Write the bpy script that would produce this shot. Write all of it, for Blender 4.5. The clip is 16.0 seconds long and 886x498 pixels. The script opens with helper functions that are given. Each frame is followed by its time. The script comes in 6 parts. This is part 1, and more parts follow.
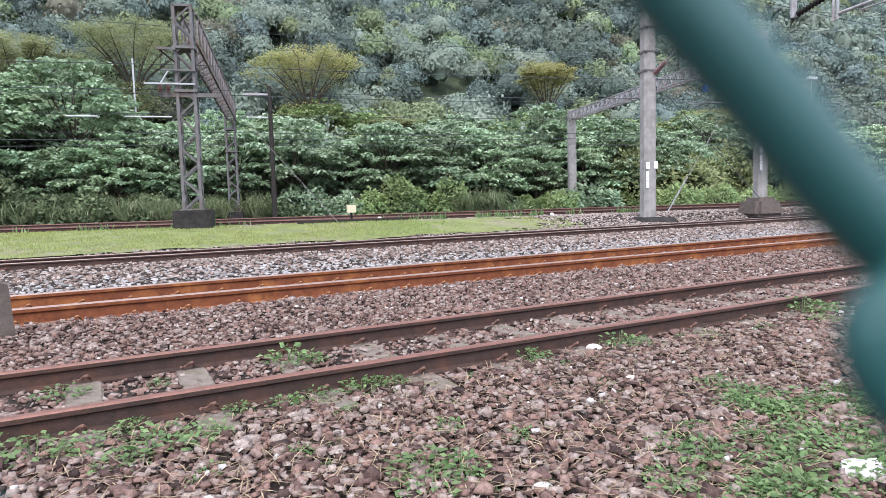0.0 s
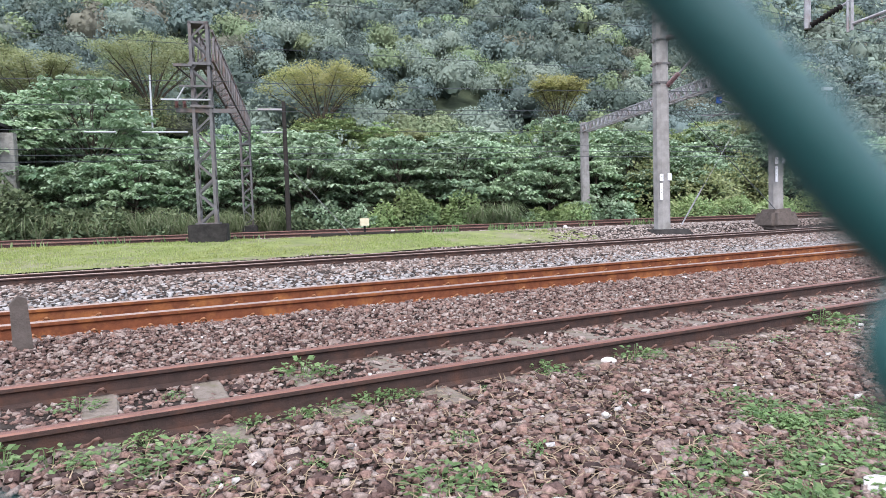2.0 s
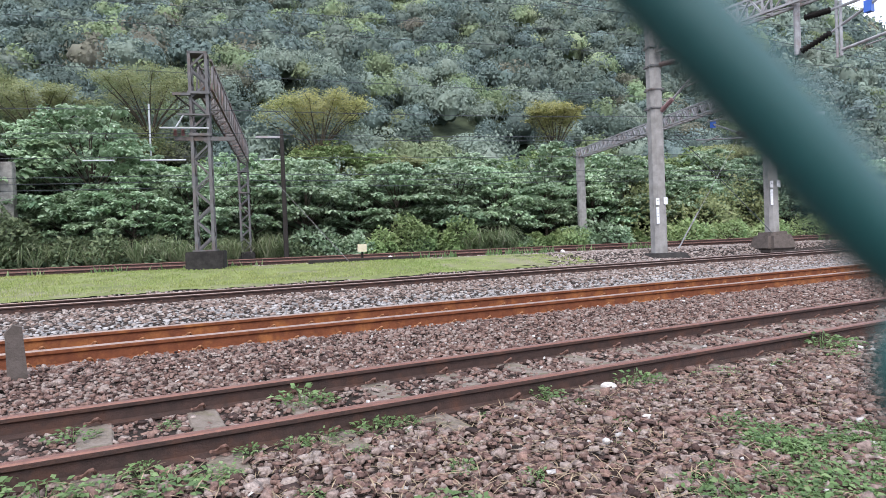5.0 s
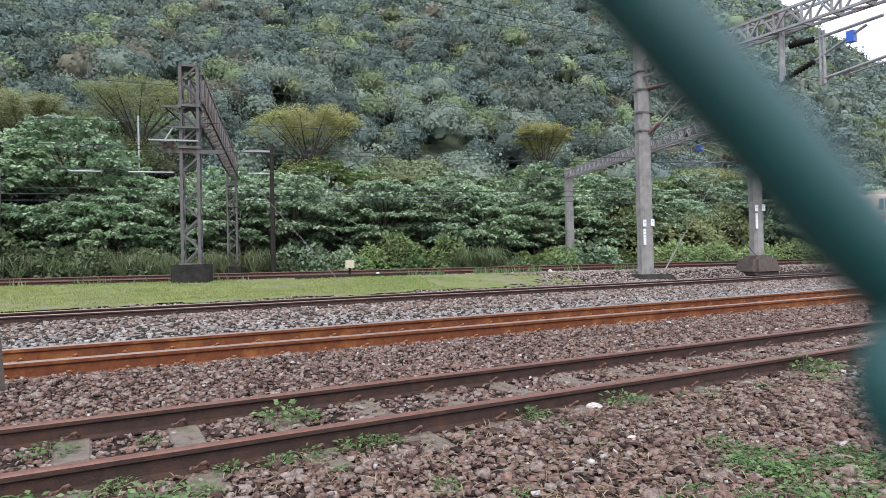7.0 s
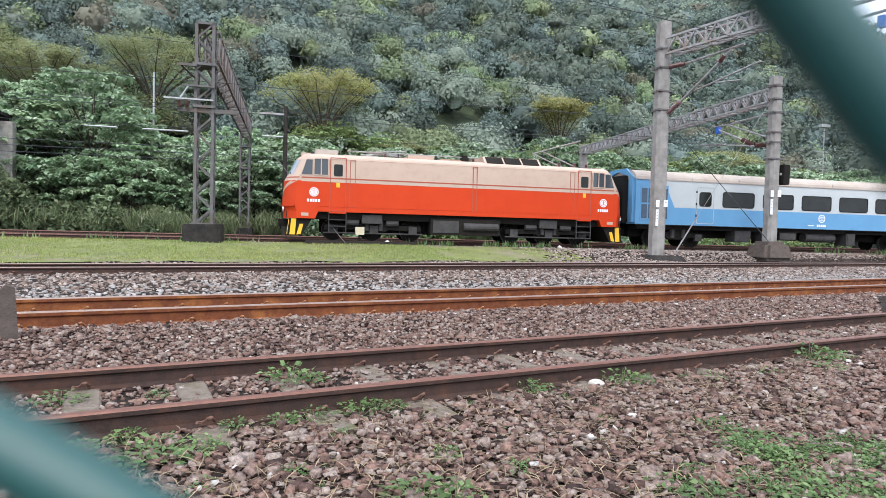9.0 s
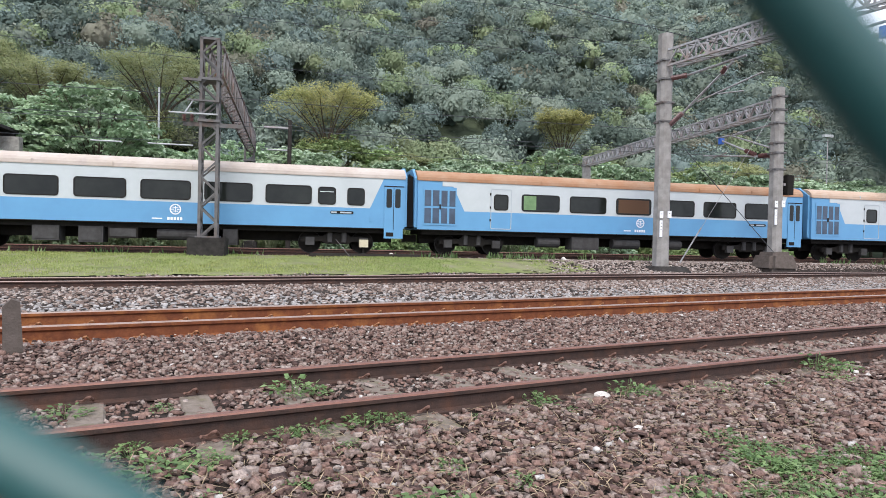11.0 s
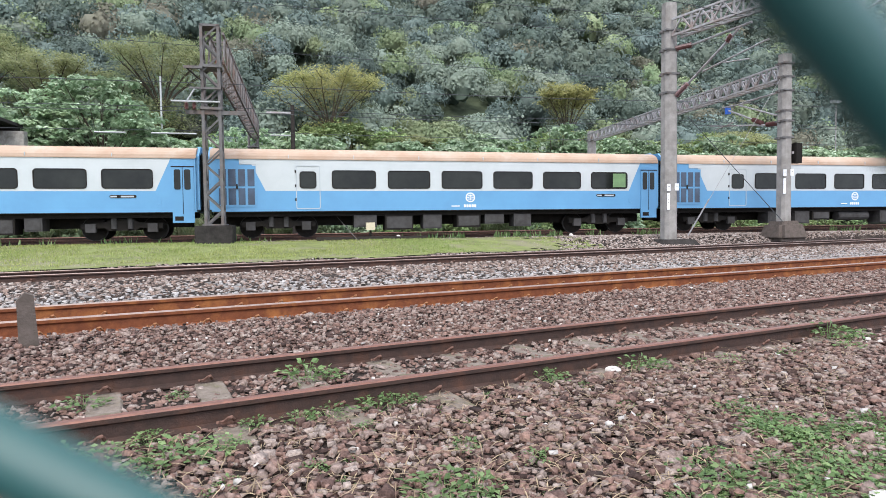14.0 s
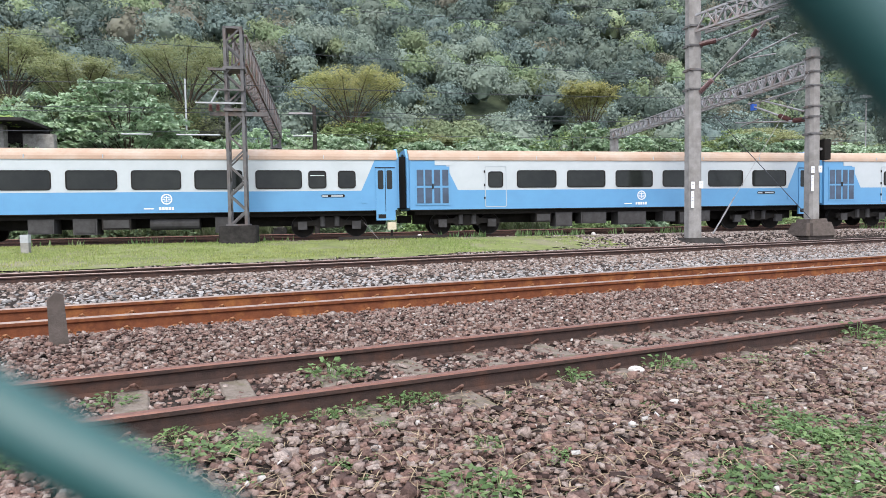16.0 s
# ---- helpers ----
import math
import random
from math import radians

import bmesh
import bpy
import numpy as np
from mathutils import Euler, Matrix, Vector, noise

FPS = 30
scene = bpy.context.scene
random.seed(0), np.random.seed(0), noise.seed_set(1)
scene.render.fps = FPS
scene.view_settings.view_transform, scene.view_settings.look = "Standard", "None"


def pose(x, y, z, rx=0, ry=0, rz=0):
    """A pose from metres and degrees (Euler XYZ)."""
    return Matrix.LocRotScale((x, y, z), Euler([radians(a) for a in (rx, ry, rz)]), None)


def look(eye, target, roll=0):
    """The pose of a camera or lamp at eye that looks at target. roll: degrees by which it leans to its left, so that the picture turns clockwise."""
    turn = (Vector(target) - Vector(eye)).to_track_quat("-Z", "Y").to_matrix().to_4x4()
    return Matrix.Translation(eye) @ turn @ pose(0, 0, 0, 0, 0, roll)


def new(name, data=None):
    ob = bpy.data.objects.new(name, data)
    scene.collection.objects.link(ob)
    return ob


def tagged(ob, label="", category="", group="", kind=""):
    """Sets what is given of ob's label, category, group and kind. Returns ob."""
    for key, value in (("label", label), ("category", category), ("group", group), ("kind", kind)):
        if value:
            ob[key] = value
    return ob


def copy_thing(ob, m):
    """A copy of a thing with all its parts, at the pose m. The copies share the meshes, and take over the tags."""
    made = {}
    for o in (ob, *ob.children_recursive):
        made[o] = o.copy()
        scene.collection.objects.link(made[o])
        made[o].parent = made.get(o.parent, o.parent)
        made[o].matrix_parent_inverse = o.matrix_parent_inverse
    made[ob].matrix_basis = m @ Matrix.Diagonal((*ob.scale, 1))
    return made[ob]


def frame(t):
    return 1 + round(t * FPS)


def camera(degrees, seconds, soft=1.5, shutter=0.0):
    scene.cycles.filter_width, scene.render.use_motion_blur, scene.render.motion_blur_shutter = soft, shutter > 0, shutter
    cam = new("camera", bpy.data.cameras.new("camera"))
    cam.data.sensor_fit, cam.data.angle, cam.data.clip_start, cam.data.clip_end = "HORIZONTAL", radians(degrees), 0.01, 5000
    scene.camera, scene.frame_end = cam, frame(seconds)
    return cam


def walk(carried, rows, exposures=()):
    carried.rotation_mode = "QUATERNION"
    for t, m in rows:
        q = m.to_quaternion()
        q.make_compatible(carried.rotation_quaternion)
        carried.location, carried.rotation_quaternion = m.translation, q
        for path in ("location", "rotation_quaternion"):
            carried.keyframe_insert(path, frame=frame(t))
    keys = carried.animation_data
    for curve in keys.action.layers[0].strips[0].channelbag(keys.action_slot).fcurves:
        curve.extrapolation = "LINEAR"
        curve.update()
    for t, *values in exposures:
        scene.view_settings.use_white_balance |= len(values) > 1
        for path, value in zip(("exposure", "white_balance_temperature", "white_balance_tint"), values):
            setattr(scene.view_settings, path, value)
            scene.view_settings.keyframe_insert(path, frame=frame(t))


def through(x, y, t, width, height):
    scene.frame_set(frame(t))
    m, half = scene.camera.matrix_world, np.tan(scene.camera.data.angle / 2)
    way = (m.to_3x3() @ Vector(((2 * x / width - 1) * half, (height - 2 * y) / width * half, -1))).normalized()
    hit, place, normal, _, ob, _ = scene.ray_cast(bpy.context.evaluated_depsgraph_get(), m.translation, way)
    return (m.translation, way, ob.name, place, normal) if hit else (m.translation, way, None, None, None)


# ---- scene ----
# ---- camera ----
cam = camera(70.8, 16.0, soft=0.75)
cam.data.dof.use_dof = True
cam.data.dof.focus_distance = 11.0
cam.data.dof.aperture_fstop = 9.0
walk(cam, [
    (0.0, pose(-0.0005, -0.0010, 1.1979, 85.72, 1.54, -28.37)),
    (0.5, pose(-0.0004, -0.0010, 1.1980, 85.95, 1.97, -28.25)),
    (1.0, pose(-0.0006, -0.0009, 1.1978, 86.25, 1.74, -28.36)),
    (1.5, pose(-0.0006, -0.0009, 1.1976, 86.59, 1.40, -28.16)),
    (2.0, pose(-0.0012, -0.0011, 1.1977, 86.94, 1.79, -27.19)),
    (2.5, pose(-0.0012, -0.0009, 1.1976, 87.10, 1.44, -27.44)),
    (3.0, pose(-0.0012, -0.0006, 1.1979, 87.19, 1.50, -27.91)),
    (3.5, pose(-0.0014, -0.0006, 1.1978, 87.79, 1.60, -27.50)),
    (4.0, pose(-0.0016, -0.0006, 1.1979, 88.30, 2.36, -27.38)),
    (6.5, pose(-0.0010, -0.0004, 1.1965, 90.49, 1.47, -27.88)),
    (7.0, pose(-0.0007, -0.0002, 1.1965, 90.85, 1.18, -28.52)),
    (7.5, pose(0.0011, -0.0004, 1.1962, 89.06, 0.68, -30.62)),
    (7.8, pose(0.0000, 0.0000, 1.1960, 88.25, 0.10, -30.35)),
    (8.0, pose(0.0011, -0.0009, 1.1935, 87.81, -0.27, -30.14)),
    (8.3, pose(0.0019, -0.0016, 1.1912, 87.85, -0.90, -29.90)),
    (8.4, pose(0.0016, -0.0017, 1.1910, 88.00, -1.60, -29.00)),
    (8.5, pose(-0.0042, 0.0007, 1.1894, 88.14, -2.42, -27.67)),
    (9.0, pose(-0.0043, 0.0007, 1.1898, 88.21, -1.49, -27.61)),
    (11.5, pose(-0.0048, 0.0009, 1.1896, 89.38, -1.06, -27.11)),
    (12.0, pose(-0.0058, 0.0009, 1.1909, 88.79, -0.44, -26.43)),
    (12.5, pose(-0.0065, 0.0009, 1.1921, 88.02, -0.31, -26.01)),
    (13.0, pose(-0.0058, 0.0009, 1.1921, 87.55, 0.18, -26.77)),
    (13.5, pose(-0.0054, 0.0006, 1.1921, 87.35, 0.66, -26.64)),
    (14.0, pose(-0.0054, 0.0006, 1.1921, 87.50, 0.70, -26.65)),
    (14.5, pose(-0.0052, 0.0004, 1.1920, 87.55, 0.35, -26.50)),
    (15.0, pose(-0.0053, 0.0007, 1.1920, 88.00, 0.61, -26.68)),
    (15.5, pose(-0.0058, 0.0001, 1.1920, 87.64, 0.82, -25.56)),
    (16.0, pose(-0.0064, -0.0002, 1.1918, 87.46, 0.93, -24.71)),
], exposures=[(0.0, 1.22, 6350, 15), (3.5, 1.17, 6350, 15), (4.2, 1.1, 6350, 15), (6.5, 0.8, 6450, 12), (7.0, 0.72, 6500, 12), (7.5, 0.72, 6500, 12), (8.0, 0.97, 6500, 11.5), (9.0, 0.98, 6500, 11), (11.5, 0.85, 6650, 13), (12.5, 0.83, 6650, 13), (13.5, 1.03, 6600, 12), (14.5, 1.07, 6600, 12), (16.0, 1.05, 6600, 12)])

# ---- light: overcast sky ----
world = bpy.data.worlds.new("overcast")
scene.world = world
world.use_nodes = True
wn, wl = world.node_tree.nodes, world.node_tree.links
sky = wn.new("ShaderNodeTexSky")
sky.sky_type = "NISHITA"
sky.sun_disc = False
sky.sun_elevation, sky.sun_rotation = radians(54), radians(208)
sky.air_density, sky.dust_density = 1.0, 4.0
cloud = wn.new("ShaderNodeMix")
cloud.data_type = "RGBA"
cloud.inputs["Factor"].default_value = 0.88
cloud.inputs["B"].default_value = (8.0, 8.85, 10.5, 1)
wl.new(sky.outputs[0], cloud.inputs["A"])
wl.new(cloud.outputs["Result"], wn["Background"].inputs["Color"])
wn["Background"].inputs["Strength"].default_value = 0.12
sun = new("sun", bpy.data.lights.new("sun", "SUN"))
sun.data.energy, sun.data.angle, sun.data.color = 1.6, radians(30), (1.0, 0.97, 0.92)
sun.matrix_world = look((-24, -46, 72), (0, 0, 0))

# ---- plan ----
# The near tracks run along x. The train's track is turned by -13.5 degrees: (s, n) are metres along it and away from the camera.
TURN = radians(-13.5)
DS, DN = Vector((math.cos(TURN), math.sin(TURN), 0)), Vector((-math.sin(TURN), math.cos(TURN), 0))
TRAIN_N, RAIL_Z = 26.2, 0.65


def at(s, n, z=0.0):
    return DS * s + DN * n + Vector((0, 0, z))


def placed(s, n, z=0.0, turn=0.0):
    return Matrix.Translation(at(s, n, z)) @ pose(0, 0, 0, 0, 0, -13.5 + turn)


def smooth(a, b, x):
    x = min(1.0, max(0.0, (x - a) / (b - a)))
    return x * x * (3 - 2 * x)


def ground_z(x, y):
    z = 0.02 * smooth(6, 7.4, y) + 0.09 * smooth(9.8, 13, y)
    verge = (23.6 - 0.2334 * x) / 0.972
    z += 0.39 * smooth(17.0, max(17.8, verge), y)
    n = 0.2334 * x + 0.972 * y
    if n > 57:
        s = 0.972 * x - 0.2334 * y
        z += hill_rise(s, n)
    return z


def hill_rise(s, n):
    m = 0.575 - 0.5 * min(0.7, max(0.0, s / max(n, 57.0) - 0.94))
    return m * max(0.0, n - 57) + 5 * noise.noise((s / 60, n / 60, 0)) * smooth(57, 110, n)


# ---- materials ----
def mat(name, base, rough=0.6, metal=0.0, second=None, scale=8.0, bump=0.0, bump_scale=60.0, spread=0.0, spec=0.5, contrast=(0.35, 0.65), third=None, third_scale=2.0, island=False):
    m = bpy.data.materials.new(name)
    m.use_nodes = True
    nt, ln = m.node_tree.nodes, m.node_tree.links
    b = nt["Principled BSDF"]
    b.inputs["Roughness"].default_value = rough
    b.inputs["Metallic"].default_value = metal
    b.inputs["Specular IOR Level"].default_value = spec if rough < 0.6 else 0.12
    geo = nt.new("ShaderNodeTexCoord").outputs["Object"]
    col = None

    def blotch(sc, lo, hi):
        t = nt.new("ShaderNodeTexNoise")
        t.inputs["Scale"].default_value, t.inputs["Detail"].default_value, t.inputs["Roughness"].default_value = sc, 6, 0.65
        ln.new(geo, t.inputs["Vector"])
        r = nt.new("ShaderNodeMapRange")
        r.inputs["From Min"].default_value, r.inputs["From Max"].default_value = lo, hi
        ln.new(t.outputs["Fac"], r.inputs["Value"])
        return r.outputs["Result"]

    def mixed(fac, a, c):
        x = nt.new("ShaderNodeMix")
        x.data_type = "RGBA"
        ln.new(fac, x.inputs["Factor"])
        for v, key in ((a, "A"), (c, "B")):
            if isinstance(v, tuple):
                x.inputs[key].default_value = (*v, 1)
            else:
                ln.new(v, x.inputs[key])
        return x.outputs["Result"]

    col = base
    if second:
        col = mixed(blotch(scale, *contrast), base, second)
    if third:
        col = mixed(blotch(third_scale, 0.5, 0.72), col, third)
    if spread:
        rnd = nt.new("ShaderNodeNewGeometry").outputs["Random Per Island"] if island else nt.new("ShaderNodeObjectInfo").outputs["Random"]
        r = nt.new("ShaderNodeMapRange")
        r.inputs["To Min"].default_value, r.inputs["To Max"].default_value = 1 - spread, 1 + spread
        ln.new(rnd, r.inputs["Value"])
        h = nt.new("ShaderNodeHueSaturation")
        ln.new(r.outputs["Result"], h.inputs["Value"])
        if isinstance(col, tuple):
            h.inputs["Color"].default_value = (*col, 1)
        else:
            ln.new(col, h.inputs["Color"])
        col = h.outputs["Color"]
    if isinstance(col, tuple):
        b.inputs["Base Color"].default_value = (*col, 1)
    else:
        ln.new(col, b.inputs["Base Color"])
    if bump:
        t = nt.new("ShaderNodeTexNoise")
        t.inputs["Scale"].default_value, t.inputs["Detail"].default_value = bump_scale, 5
        ln.new(geo, t.inputs["Vector"])
        u = nt.new("ShaderNodeBump")
        u.inputs["Strength"].default_value, u.inputs["Distance"].default_value = bump, 0.02
        ln.new(t.outputs["Fac"], u.inputs["Height"])
        ln.new(u.outputs["Normal"], b.inputs["Normal"])
    return m


def leaf_mat(name, colors, rough=0.5, hue=(0.47, 0.53), through=0.38, gloss=0.2):
    """Leaves: the colour goes from leaf to leaf between the given ones."""
    m = bpy.data.materials.new(name)
    m.use_nodes = True
    nt, ln = m.node_tree.nodes, m.node_tree.links
    b = nt["Principled BSDF"]
    ramp = nt.new("ShaderNodeValToRGB")
    while len(ramp.color_ramp.elements) < len(colors):
        ramp.color_ramp.elements.new(0.5)
    for i, (e, c) in enumerate(zip(ramp.color_ramp.elements, colors)):
        e.position, e.color = i / (len(colors) - 1), (*c, 1)
    ln.new(nt.new("ShaderNodeNewGeometry").outputs["Random Per Island"], ramp.inputs["Fac"])
    h = nt.new("ShaderNodeHueSaturation")
    r = nt.new("ShaderNodeMapRange")
    r.inputs["To Min"].default_value, r.inputs["To Max"].default_value = 0.8, 1.25
    ln.new(nt.new("ShaderNodeObjectInfo").outputs["Random"], r.inputs["Value"])
    ln.new(r.outputs["Result"], h.inputs["Value"])
    ln.new(ramp.outputs["Color"], h.inputs["Color"])
    t = nt.new("ShaderNodeTexNoise")
    t.inputs["Scale"].default_value = 0.12
    ln.new(nt.new("ShaderNodeTexCoord").outputs["Object"], t.inputs["Vector"])
    r2 = nt.new("ShaderNodeMapRange")
    r2.inputs["From Min"].default_value, r2.inputs["From Max"].default_value = 0.3, 0.7
    r2.inputs["To Min"].default_value, r2.inputs["To Max"].default_value = hue
    ln.new(t.outputs["Fac"], r2.inputs["Value"])
    ln.new(r2.outputs["Result"], h.inputs["Hue"])
    ln.new(h.outputs["Color"], b.inputs["Base Color"])
    b.inputs["Roughness"].default_value = rough
    b.inputs["Specular IOR Level"].default_value = gloss
    tr = nt.new("ShaderNodeBsdfTranslucent")
    ln.new(h.outputs["Color"], tr.inputs["Color"])
    mx = nt.new("ShaderNodeMixShader")
    mx.inputs[0].default_value = through
    ln.new(b.outputs[0], mx.inputs[1])
    ln.new(tr.outputs[0], mx.inputs[2])
    ln.new(mx.outputs[0], nt["Material Output"].inputs["Surface"])
    return m


RUST_DARK = mat("dark_rusty_rail", (0.066, 0.041, 0.034), 0.7, 0.15, (0.043, 0.03, 0.026), 14, 0.3, 90, third=(0.09, 0.046, 0.032), third_scale=5)
RUST_TOP = mat("rusty_rail_head", (0.19, 0.085, 0.06), 0.55, 0.3, (0.13, 0.06, 0.045), 20, 0.2, 120)
MOSS = mat("moss", (0.2, 0.27, 0.08), 0.95, 0, (0.12, 0.17, 0.05), 3, 0.8, 8)
RUST_ORANGE = mat("orange_rusty_rail", (0.18, 0.062, 0.028), 0.75, 0.1, (0.115, 0.04, 0.021), 9, 0.3, 90, third=(0.3, 0.12, 0.04), third_scale=3)
CLIP_RUST = mat("rusty_spring_clip", (0.17, 0.1, 0.078), 0.8, 0.1, (0.1, 0.055, 0.042), 30)
CLIP_ORANGE = mat("orange_rusty_clip", (0.36, 0.18, 0.09), 0.8, 0.1, (0.22, 0.1, 0.05), 30)
MAST_STEEL = mat("dark_weathered_steel", (0.15, 0.148, 0.147), 0.7, 0.1, (0.1, 0.097, 0.095), 3, third=(0.13, 0.095, 0.078), third_scale=1.2)
BEAM_STEEL = mat("rust_streaked_steel", (0.25, 0.235, 0.225), 0.7, 0.2, (0.17, 0.15, 0.14), 3, third=(0.19, 0.1, 0.07), third_scale=0.9)
TURF = mat("thin_turf", (0.17, 0.195, 0.068), 0.95, 0, (0.11, 0.125, 0.05), 1.6, 0.8, 25, third=(0.19, 0.165, 0.125), third_scale=0.5)
GATE_GLASS = mat("gate_glass", (0.045, 0.075, 0.12), 0.2, 0, (0.03, 0.045, 0.07), 2)
STEEL_TOP = mat("worn_rail_head", (0.27, 0.2, 0.17), 0.5, 0.2, (0.2, 0.135, 0.11), 12)
CONCRETE = mat("weathered_concrete", (0.3, 0.29, 0.26), 0.9, 0, (0.2, 0.19, 0.17), 5, 0.4, 50, third=(0.13, 0.12, 0.1), third_scale=2)
SLEEPER_MAT = mat("dusty_sleeper", (0.2, 0.168, 0.14), 0.9, 0, (0.115, 0.092, 0.076), 9, 0.8, 40, third=(0.11, 0.105, 0.05), third_scale=4)
POLE_MAT = mat("pole_concrete", (0.3, 0.287, 0.27), 0.85, 0, (0.21, 0.2, 0.188), 3, 0.3, 40, third=(0.17, 0.155, 0.14), third_scale=0.9)
DARK_CONCRETE = mat("stain_and_shade_concrete", (0.042, 0.039, 0.036), 0.95, 0, (0.022, 0.02, 0.019), 4, 0.5, 30)
GALV = mat("galvanised_steel", (0.38, 0.38, 0.38), 0.6, 0.25, (0.26, 0.25, 0.25), 4, third=(0.26, 0.19, 0.16), third_scale=1.5)
# Near-black soil: the shade in crevices between stones is put into its colour.
GROUND_MAT = mat("crevice_shade_soil", (0.03, 0.022, 0.018), 0.95, 0, (0.014, 0.011, 0.009), 14, 0.9, 40, third=(0.07, 0.055, 0.046), third_scale=1.1)


def stone_mat(name, colors):
    """Broken stone: each piece takes its own colour from the ramp, with fine mottling and relief."""
    m = mat(name, (0.5, 0.5, 0.5), 0.85, 0, None, bump=0.15, bump_scale=90)
    nt, ln = m.node_tree.nodes, m.node_tree.links
    ramp = nt.new("ShaderNodeValToRGB")
    while len(ramp.color_ramp.elements) < len(colors):
        ramp.color_ramp.elements.new(0.5)
    for i, (e, c) in enumerate(zip(ramp.color_ramp.elements, colors)):
        e.position, e.color = i / (len(colors) - 1), (*c, 1)
    ln.new(nt.new("ShaderNodeNewGeometry").outputs["Random Per Island"], ramp.inputs["Fac"])
    t = nt.new("ShaderNodeTexNoise")
    t.inputs["Scale"].default_value, t.inputs["Detail"].default_value, t.inputs["Roughness"].default_value = 45, 6, 0.7
    ln.new(nt.new("ShaderNodeTexCoord").outputs["Object"], t.inputs["Vector"])
    r = nt.new("ShaderNodeMapRange")
    r.inputs["From Min"].default_value, r.inputs["From Max"].default_value = 0.3, 0.7
    r.inputs["To Min"].default_value, r.inputs["To Max"].default_value = 0.4, 1.5
    ln.new(t.outputs["Fac"], r.inputs["Value"])
    h = nt.new("ShaderNodeHueSaturation")
    ln.new(r.outputs["Result"], h.inputs["Value"])
    ln.new(ramp.outputs["Color"], h.inputs["Color"])
    ln.new(h.outputs["Color"], nt["Principled BSDF"].inputs["Base Color"])
    return m


# The darkest ramp tone also paints crevice shade among the stones.
STONE_MAT = stone_mat("brown_ballast", [(0.036, 0.024, 0.021), (0.097, 0.061, 0.052), (0.158, 0.1, 0.083), (0.205, 0.128, 0.103), (0.192, 0.14, 0.12), (0.225, 0.174, 0.15), (0.285, 0.233, 0.203)])
STONE_GREY = mat("grey_ballast", (0.31, 0.297, 0.285), 0.85, 0, (0.215, 0.2, 0.195), 16, 0.4, 60, spread=0.4, island=True)
STONE_DUSTY = stone_mat("dusty_brown_ballast", [(0.075, 0.056, 0.048), (0.14, 0.105, 0.09), (0.19, 0.14, 0.118), (0.235, 0.17, 0.14), (0.24, 0.195, 0.172), (0.29, 0.25, 0.225), (0.38, 0.34, 0.31)])
STONE_VERGE = stone_mat("pale_brown_gravel", [(0.13, 0.105, 0.092), (0.2, 0.16, 0.14), (0.26, 0.208, 0.182), (0.3, 0.24, 0.21), (0.34, 0.29, 0.26), (0.42, 0.375, 0.345)])
STONE_PALE = mat("pale_stone", (0.48, 0.45, 0.42), 0.8, 0, (0.33, 0.31, 0.29), 20, 0.2, 60, spread=0.2, island=True)
SOIL_HILL = mat("forest_floor", (0.06, 0.075, 0.045), 0.95, 0, (0.03, 0.04, 0.024), 0.6, 1.0, 2)
WOOD_DARK = mat("tarred_wood", (0.04, 0.035, 0.03), 0.9, 0, (0.025, 0.022, 0.02), 6)
PALE_TUBE = mat("pale_tube", (0.38, 0.4, 0.4), 0.5, 0, (0.3, 0.31, 0.31), 6)
WHITE_PAINT = mat("white_plate", (0.75, 0.76, 0.78), 0.5, 0, (0.65, 0.66, 0.68), 9)
GREEN_PVC = mat("green_plastic_coated_wire", (0.008, 0.056, 0.053), 0.45, 0, (0.011, 0.066, 0.062), 60)
BARK = mat("bark", (0.09, 0.075, 0.055), 0.9, 0, (0.05, 0.04, 0.03), 6, 0.5, 20)
CABLE_MAT = mat("dark_cable", (0.06, 0.065, 0.07), 0.6)
CERAMIC = mat("brown_insulator", (0.13, 0.06, 0.055), 0.35)
DRY = mat("dry_straw", (0.3, 0.23, 0.15), 0.9, 0, (0.2, 0.15, 0.1), 8, spread=0.3, island=True)
TWIG = mat("dry_twig", (0.24, 0.195, 0.15), 0.9, 0, (0.14, 0.11, 0.085), 20)
LEAF_BROAD = leaf_mat("broad_leaves", [(0.138, 0.209, 0.116), (0.220, 0.319, 0.182), (0.314, 0.418, 0.264), (0.451, 0.550, 0.396)], 0.45, gloss=0.35)
# Olive leaves darkened to paint the shade below the overhanging trees.
LEAF_SHADE = leaf_mat("shade_dark_olive_leaves", [(0.075, 0.105, 0.055), (0.125, 0.165, 0.085), (0.19, 0.23, 0.125)])
LEAF_LIGHT = leaf_mat("light_leaves", [(0.15, 0.22, 0.085), (0.22, 0.3, 0.125), (0.3, 0.375, 0.175)])
LEAF_YELLOW = leaf_mat("yellow_leaves", [(0.23, 0.245, 0.085), (0.32, 0.32, 0.12), (0.42, 0.4, 0.17)], hue=(0.49, 0.53), through=0.4)
LEAF_OLIVE = leaf_mat("olive_leaves", [(0.17, 0.2, 0.085), (0.24, 0.265, 0.12), (0.31, 0.32, 0.16)], hue=(0.49, 0.53), through=0.4)
# Hill greens are greyed and blued: distance haze painted into the leaf colours.
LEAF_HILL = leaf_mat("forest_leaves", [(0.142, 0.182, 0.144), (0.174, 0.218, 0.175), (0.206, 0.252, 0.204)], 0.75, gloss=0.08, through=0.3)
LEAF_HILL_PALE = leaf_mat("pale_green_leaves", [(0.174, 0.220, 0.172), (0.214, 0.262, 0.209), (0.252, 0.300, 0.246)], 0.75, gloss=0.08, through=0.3)
